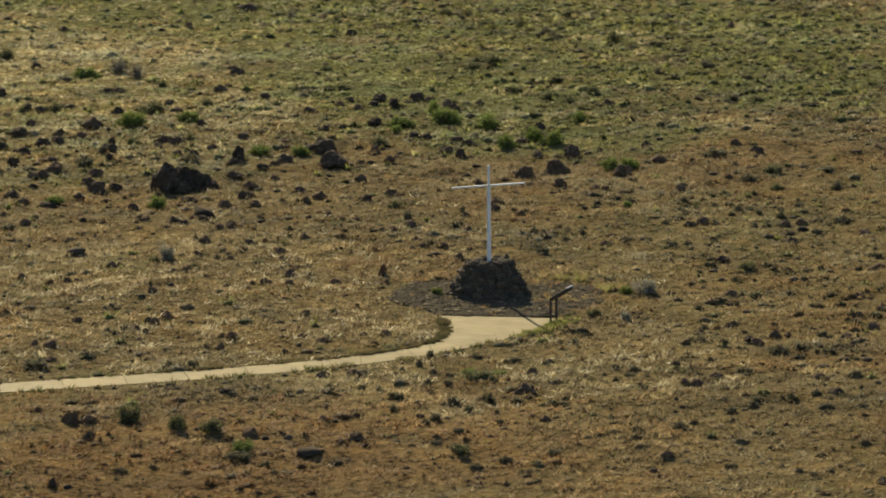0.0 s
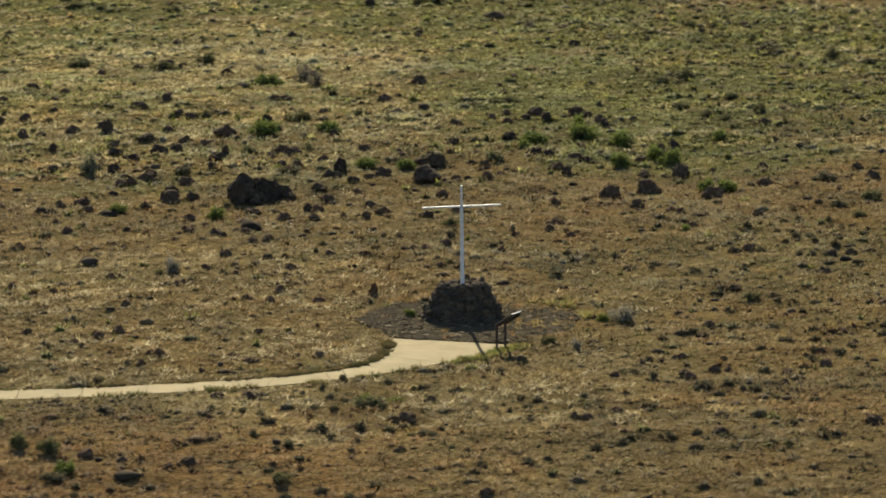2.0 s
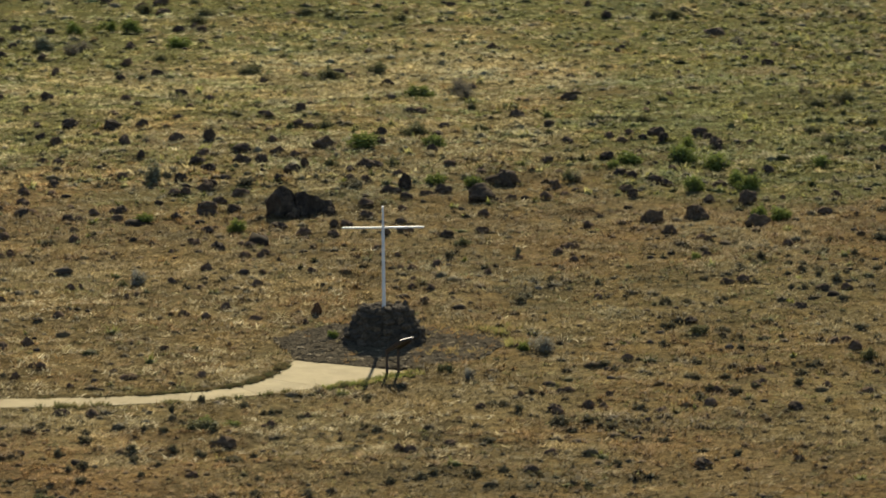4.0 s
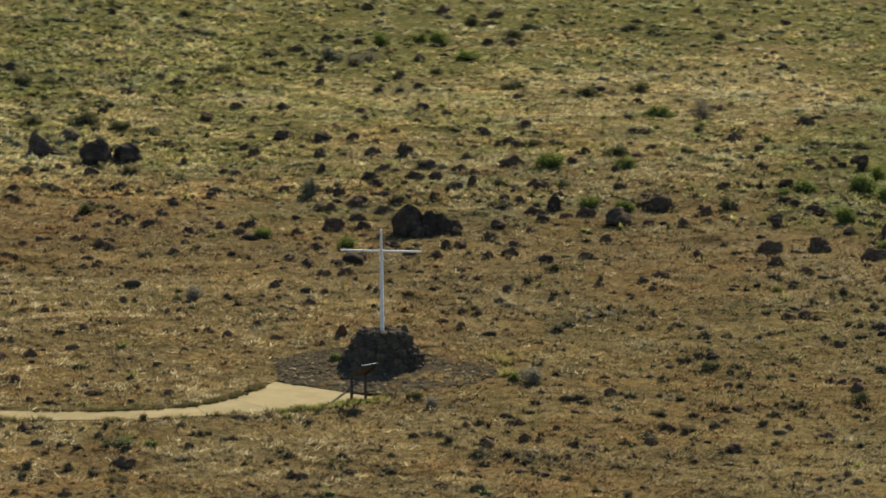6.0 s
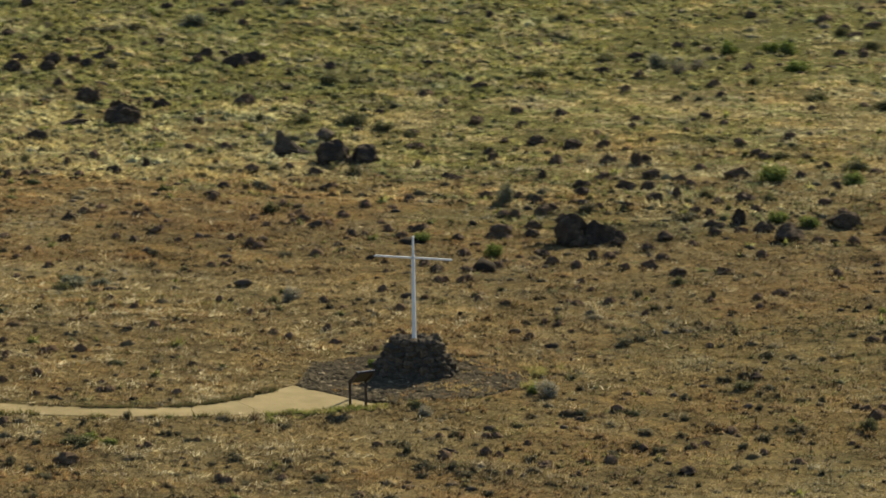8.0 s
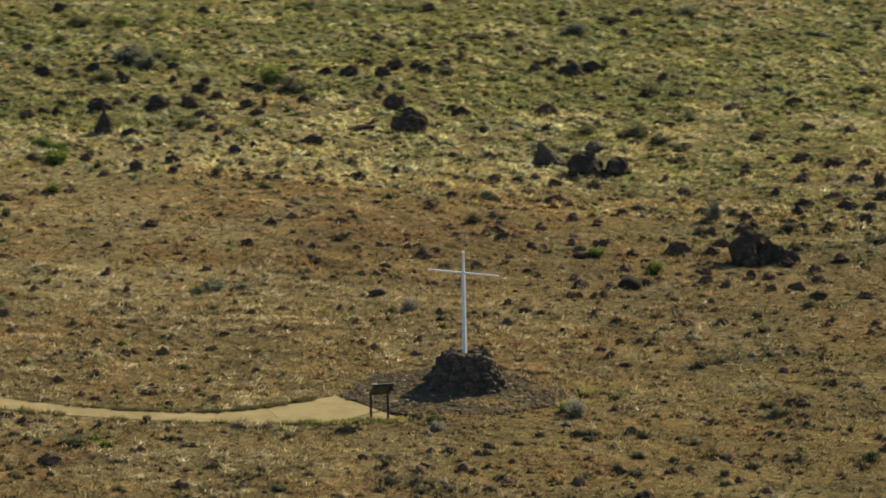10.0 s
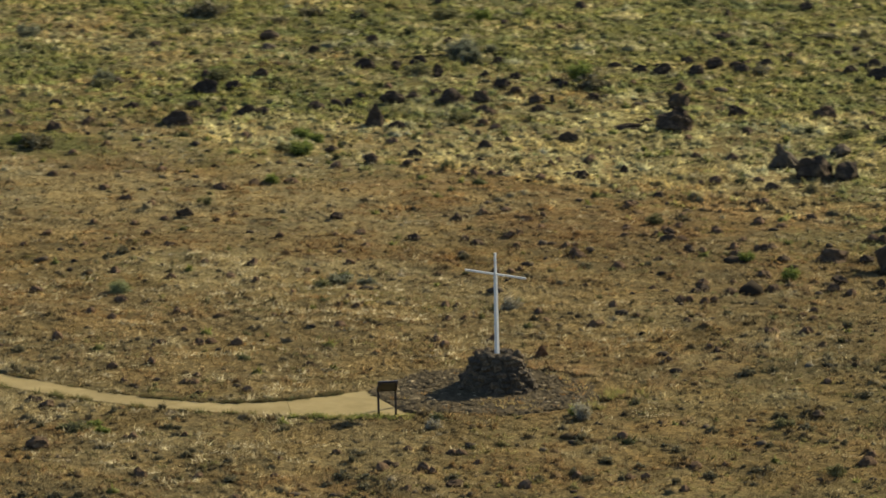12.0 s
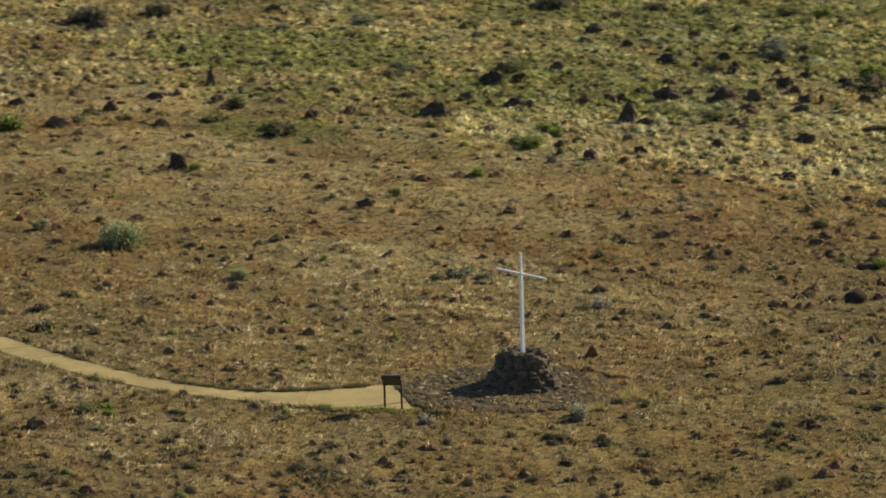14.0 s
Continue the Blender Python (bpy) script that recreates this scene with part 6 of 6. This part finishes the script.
grow(
    "green",
    (-14.5, -18.7, 0.64, 0.24), (-5.4, -11.6, 0.6, 0.12), (-4.6, -11.9, 0.5, 0.1), (-1.55, 0.6, 0.4, 0.17), (4.1, -1.4, 0.4, 0.17), (-54, 16.7, 1.4, 0.61), (-39.5, 15.9, 0.6, 0.26), (10.8, 13.7, 0.37, 0.19),
    (-46.8, 25, 0.96, 0.34), (-31.5, 23.8, 0.73, 0.26), (-7.5, 22.3, 0.66, 0.23), (-4.3, 20.5, 0.59, 0.35), (13.9, 22.3, 0.79, 0.44), (14.7, 22.4, 0.85, 0.35), (-35.8, 30.1, 1.1, 0.48), (3.1, 30.6, 0.82, 0.29),
    (4.4, 29.7, 0.65, 0.26), (10, 34, 0.57, 0.22), (10.8, 35.3, 1.15, 0.4), (12.4, 28.6, 0.69, 0.42), (12.7, 35.8, 1.1, 0.48), (13.9, 33.9, 1.21, 0.45), (14.3, 30.1, 0.9, 0.52), (14.4, 29, 0.88, 0.44),
)
grow(
    "green",
    (17.9, 34.1, 0.76, 0.27), (0.7, 39.3, 1.1, 0.48), (3.4, 40.3, 1.03, 0.36), (13.3, 38.3, 0.73, 0.44), (-55.4, 45.5, 0.89, 0.31), (-41.2, 54.6, 1.21, 0.64), (3.6, 54.8, 1.12, 0.39), (-59.3, 68.6, 1.14, 0.56),
    (-59.1, 72.5, 0.96, 0.39), (-11.7, 79.1, 0.99, 0.54), (-9.2, 79.8, 0.9, 0.55), (-6.9, 72.5, 1.22, 0.43), (-43.4, 83.8, 0.48, 0.29), (-10.4, 81.1, 1.08, 0.45),
)
grow(
    "sage",
    (-32.2, 3.8, 0.69, 0.24), (-7.3, 31, 0.56, 0.56), (-56.7, 39.4, 1.05, 0.44), (-72.2, 44.2, 0.85, 0.3), (-71.1, 48.4, 1.33, 0.47), (-50.9, 57.9, 1.9, 0.38), (-50.6, 59.2, 0.73, 0.26),
    (-49.1, 56, 1.1, 0.48), (-13.1, 70.9, 1.2, 0.52), (-39.6, 80.5, 1.5, 0.52), (-38.1, 89.8, 1.35, 0.47),
)
bush("olive", -5.3, -12.2, 1.15, 0.5)
grow(
    "twiggy",
    (5.3, 55.8, 0.97, 0.69), (5.5, 53.7, 0.82, 0.57), (-11.8, 69.8, 1.02, 0.58), (-11.2, 71.1, 1.03, 0.58), (19.4, 72.8, 0.64, 0.5),
)
bush("green", -38.8, 33.2, 1.0, 0.8)
bush("green", -37.6, 32.8, 0.9, 0.8)
bush("olive", -28.6, 30.8, 0.85, 1.1)
bush("dome", -27.65, 4.3, 1.8)
bush("dome", -19.7, 3.7, 0.8)
for x, y, wide in ((4.6, -1.7, 0.95), (2.2, -5.5, 0.6)):
    bush("silver", x, y, wide)
bush("silver", -7.5, 9.5, 0.95, 1.0)
bush("olive", -8.0, 9.2, 0.45, 1.0)
bush("sage", -15.2, 9.7, 1.25, 0.42)
bush("sage", -14.3, 10.1, 0.9, 0.4)


def edge_tufts(edge, first, last, count, seed, tones, tall, out):
    """A ragged fringe of tufts along a stretch of the path's edge."""
    g = np.random.default_rng(seed)
    knots = g.integers(first, last, max(count // 7, 4))
    at = np.clip(knots[g.integers(len(knots), size=count)] + g.normal(0, 1.6, count), first, last - 1).astype(int)
    side = (edge - PATH_MIDDLE) / np.linalg.norm(edge - PATH_MIDDLE, axis=1, keepdims=True)
    p = edge[at] + side[at] * (0.03 + np.abs(g.normal(0, abs(out), (count, 1)))) + g.normal(0, 0.06, (count, 2))
    blades = 12
    a = g.uniform(0, 2 * np.pi, (count, blades))
    height = tall * g.uniform(0.4, 1.3, count)
    bx, by = p[:, :1] + 0.05 * np.cos(a), p[:, 1:] + 0.05 * np.sin(a)
    reach = height[:, None] * g.uniform(0.1, 0.9, a.shape)
    tx, ty, tz = bx + reach * np.cos(a), by + reach * np.sin(a), height[:, None] * g.uniform(0.5, 1.0, a.shape)
    z = land(p[:, 0], p[:, 1])[:, None]
    verts = np.stack([np.stack([bx - 0.014, by, z + 0 * bx], -1), np.stack([bx + 0.014, by, z + 0 * bx], -1), np.stack([tx, ty, z + tz], -1)], 2).reshape(-1, 3)
    tint = np.repeat(np.array(tones)[g.integers(len(tones), size=count)] * g.uniform(0.7, 1.3, (count, 1)), blades * 3, 0)
    return mesh_of("edge_grass", verts, np.arange(len(verts)).reshape(-1, 3), GRASS, tint)


# the dark north fringe also puts the edge's shadow line into its colour
tagged(new("edge_grass", edge_tufts(NORTH, 4, 190, 420, 801, ((0.08, 0.065, 0.035), (0.14, 0.11, 0.055), (0.085, 0.09, 0.04)), 0.12, 0.05)), "dark matted grass on the path's north edge, partly in place of its shadow line", "grass", kind="stuff")
tagged(new("edge_grass", edge_tufts(SOUTH, 0, 44, 110, 802, ((0.2, 0.22, 0.06), (0.14, 0.15, 0.045), (0.3, 0.26, 0.1)), 0.15, 0.25)), "green weeds along the south edge of the path", "grass", kind="stuff")
tagged(new("edge_grass", edge_tufts(SOUTH, 30, 190, 90, 803, ((0.13, 0.125, 0.05), (0.2, 0.16, 0.07), (0.08, 0.085, 0.035)), 0.17, 0.1)), "sparse weeds along the south edge of the path", "grass", kind="stuff")


def pad_weeds(count, seed):
    """Thin dry grass that has come up through the gravel, most on its east side."""
    g = np.random.default_rng(seed)
    x, y = g.uniform(-3.5, 3.6, count), g.uniform(-4.6, 2.6, count)
    keep = on_pad(x, y, 0.05) & (g.random(count) < np.clip((x - 0.2) * 0.3 + 0.05, 0.05, 1) * value_noise(x, y, 0.8, 71) * 2) & (np.hypot(x, y) > 1.35)
    x, y = x[keep], y[keep]
    n, blades = len(x), 10
    a = g.uniform(0, 2 * np.pi, (n, blades))
    h = g.uniform(0.06, 0.2, n)[:, None]
    bx, by = x[:, None] + 0.04 * np.cos(a), y[:, None] + 0.04 * np.sin(a)
    reach = h * g.uniform(0.2, 1.2, a.shape)
    z = land(x, y)[:, None] + 0.01
    verts = np.stack([np.stack([bx - 0.012, by, z + 0 * bx], -1), np.stack([bx + 0.012, by, z + 0 * bx], -1), np.stack([bx + reach * np.cos(a), by + reach * np.sin(a), z + h * g.uniform(0.5, 1, a.shape)], -1)], 2).reshape(-1, 3)
    tones = np.array([(0.3, 0.19, 0.085), (0.36, 0.28, 0.12), (0.2, 0.15, 0.08)])
    tint = np.repeat(tones[g.integers(3, size=n)], blades * 3, 0)
    return mesh_of("pad_weeds", verts, np.arange(len(verts)).reshape(-1, 3), GRASS, tint)


tagged(new("pad_weeds", pad_weeds(900, 90)), "thin dry rust-brown weeds growing through the gravel", "weeds", kind="stuff")


def rim_growth(count, seed, first, last, tones, tall):
    """Rank grass in clumps just outside the pad's rim, from one bearing to another."""
    g = np.random.default_rng(seed)
    knots = np.radians(g.uniform(first, last, 7))
    a = knots[g.integers(7, size=count)] + g.normal(0, 0.05, count)
    far = PAD_RADIUS + 0.25 + np.abs(g.normal(0, 0.45, count)) * (0.4 + np.sin(9 * a) ** 2)
    x, y = PAD_CENTRE[0] + far * np.cos(a), PAD_CENTRE[1] + far * np.sin(a)
    blades = 12
    turn = g.uniform(0, 2 * np.pi, (count, blades))
    height = tall * g.uniform(0.3, 1.25, count)[:, None]
    bx, by = x[:, None] + 0.05 * np.cos(turn), y[:, None] + 0.05 * np.sin(turn)
    reach = height * g.uniform(0.1, 0.8, turn.shape)
    z = land(x, y)[:, None] - 0.01
    verts = np.stack([np.stack([bx - 0.013, by, z + 0 * bx], -1), np.stack([bx + 0.013, by, z + 0 * bx], -1), np.stack([bx + reach * np.cos(turn), by + reach * np.sin(turn), z + height * g.uniform(0.5, 1.0, turn.shape)], -1)], 2).reshape(-1, 3)
    tint = np.repeat(np.array(tones)[g.integers(len(tones), size=count)] * g.uniform(0.75, 1.25, (count, 1)), blades * 3, 0)
    return mesh_of("edge_grass", verts, np.arange(len(verts)).reshape(-1, 3), GRASS, tint)


tagged(new("edge_grass", rim_growth(70, 811, -4, 44, ((0.27, 0.25, 0.09), (0.2, 0.19, 0.065), (0.32, 0.24, 0.11), (0.15, 0.13, 0.06)), 0.27)), "yellow-green rank grass at the rim of the gravel pad", "grass", kind="stuff")
tagged(new("edge_grass", rim_growth(80, 812, 58, 120, ((0.31, 0.21, 0.11), (0.25, 0.17, 0.08), (0.4, 0.31, 0.17), (0.15, 0.12, 0.06)), 0.22)), "rust and tan grass behind the gravel pad", "grass", kind="stuff")
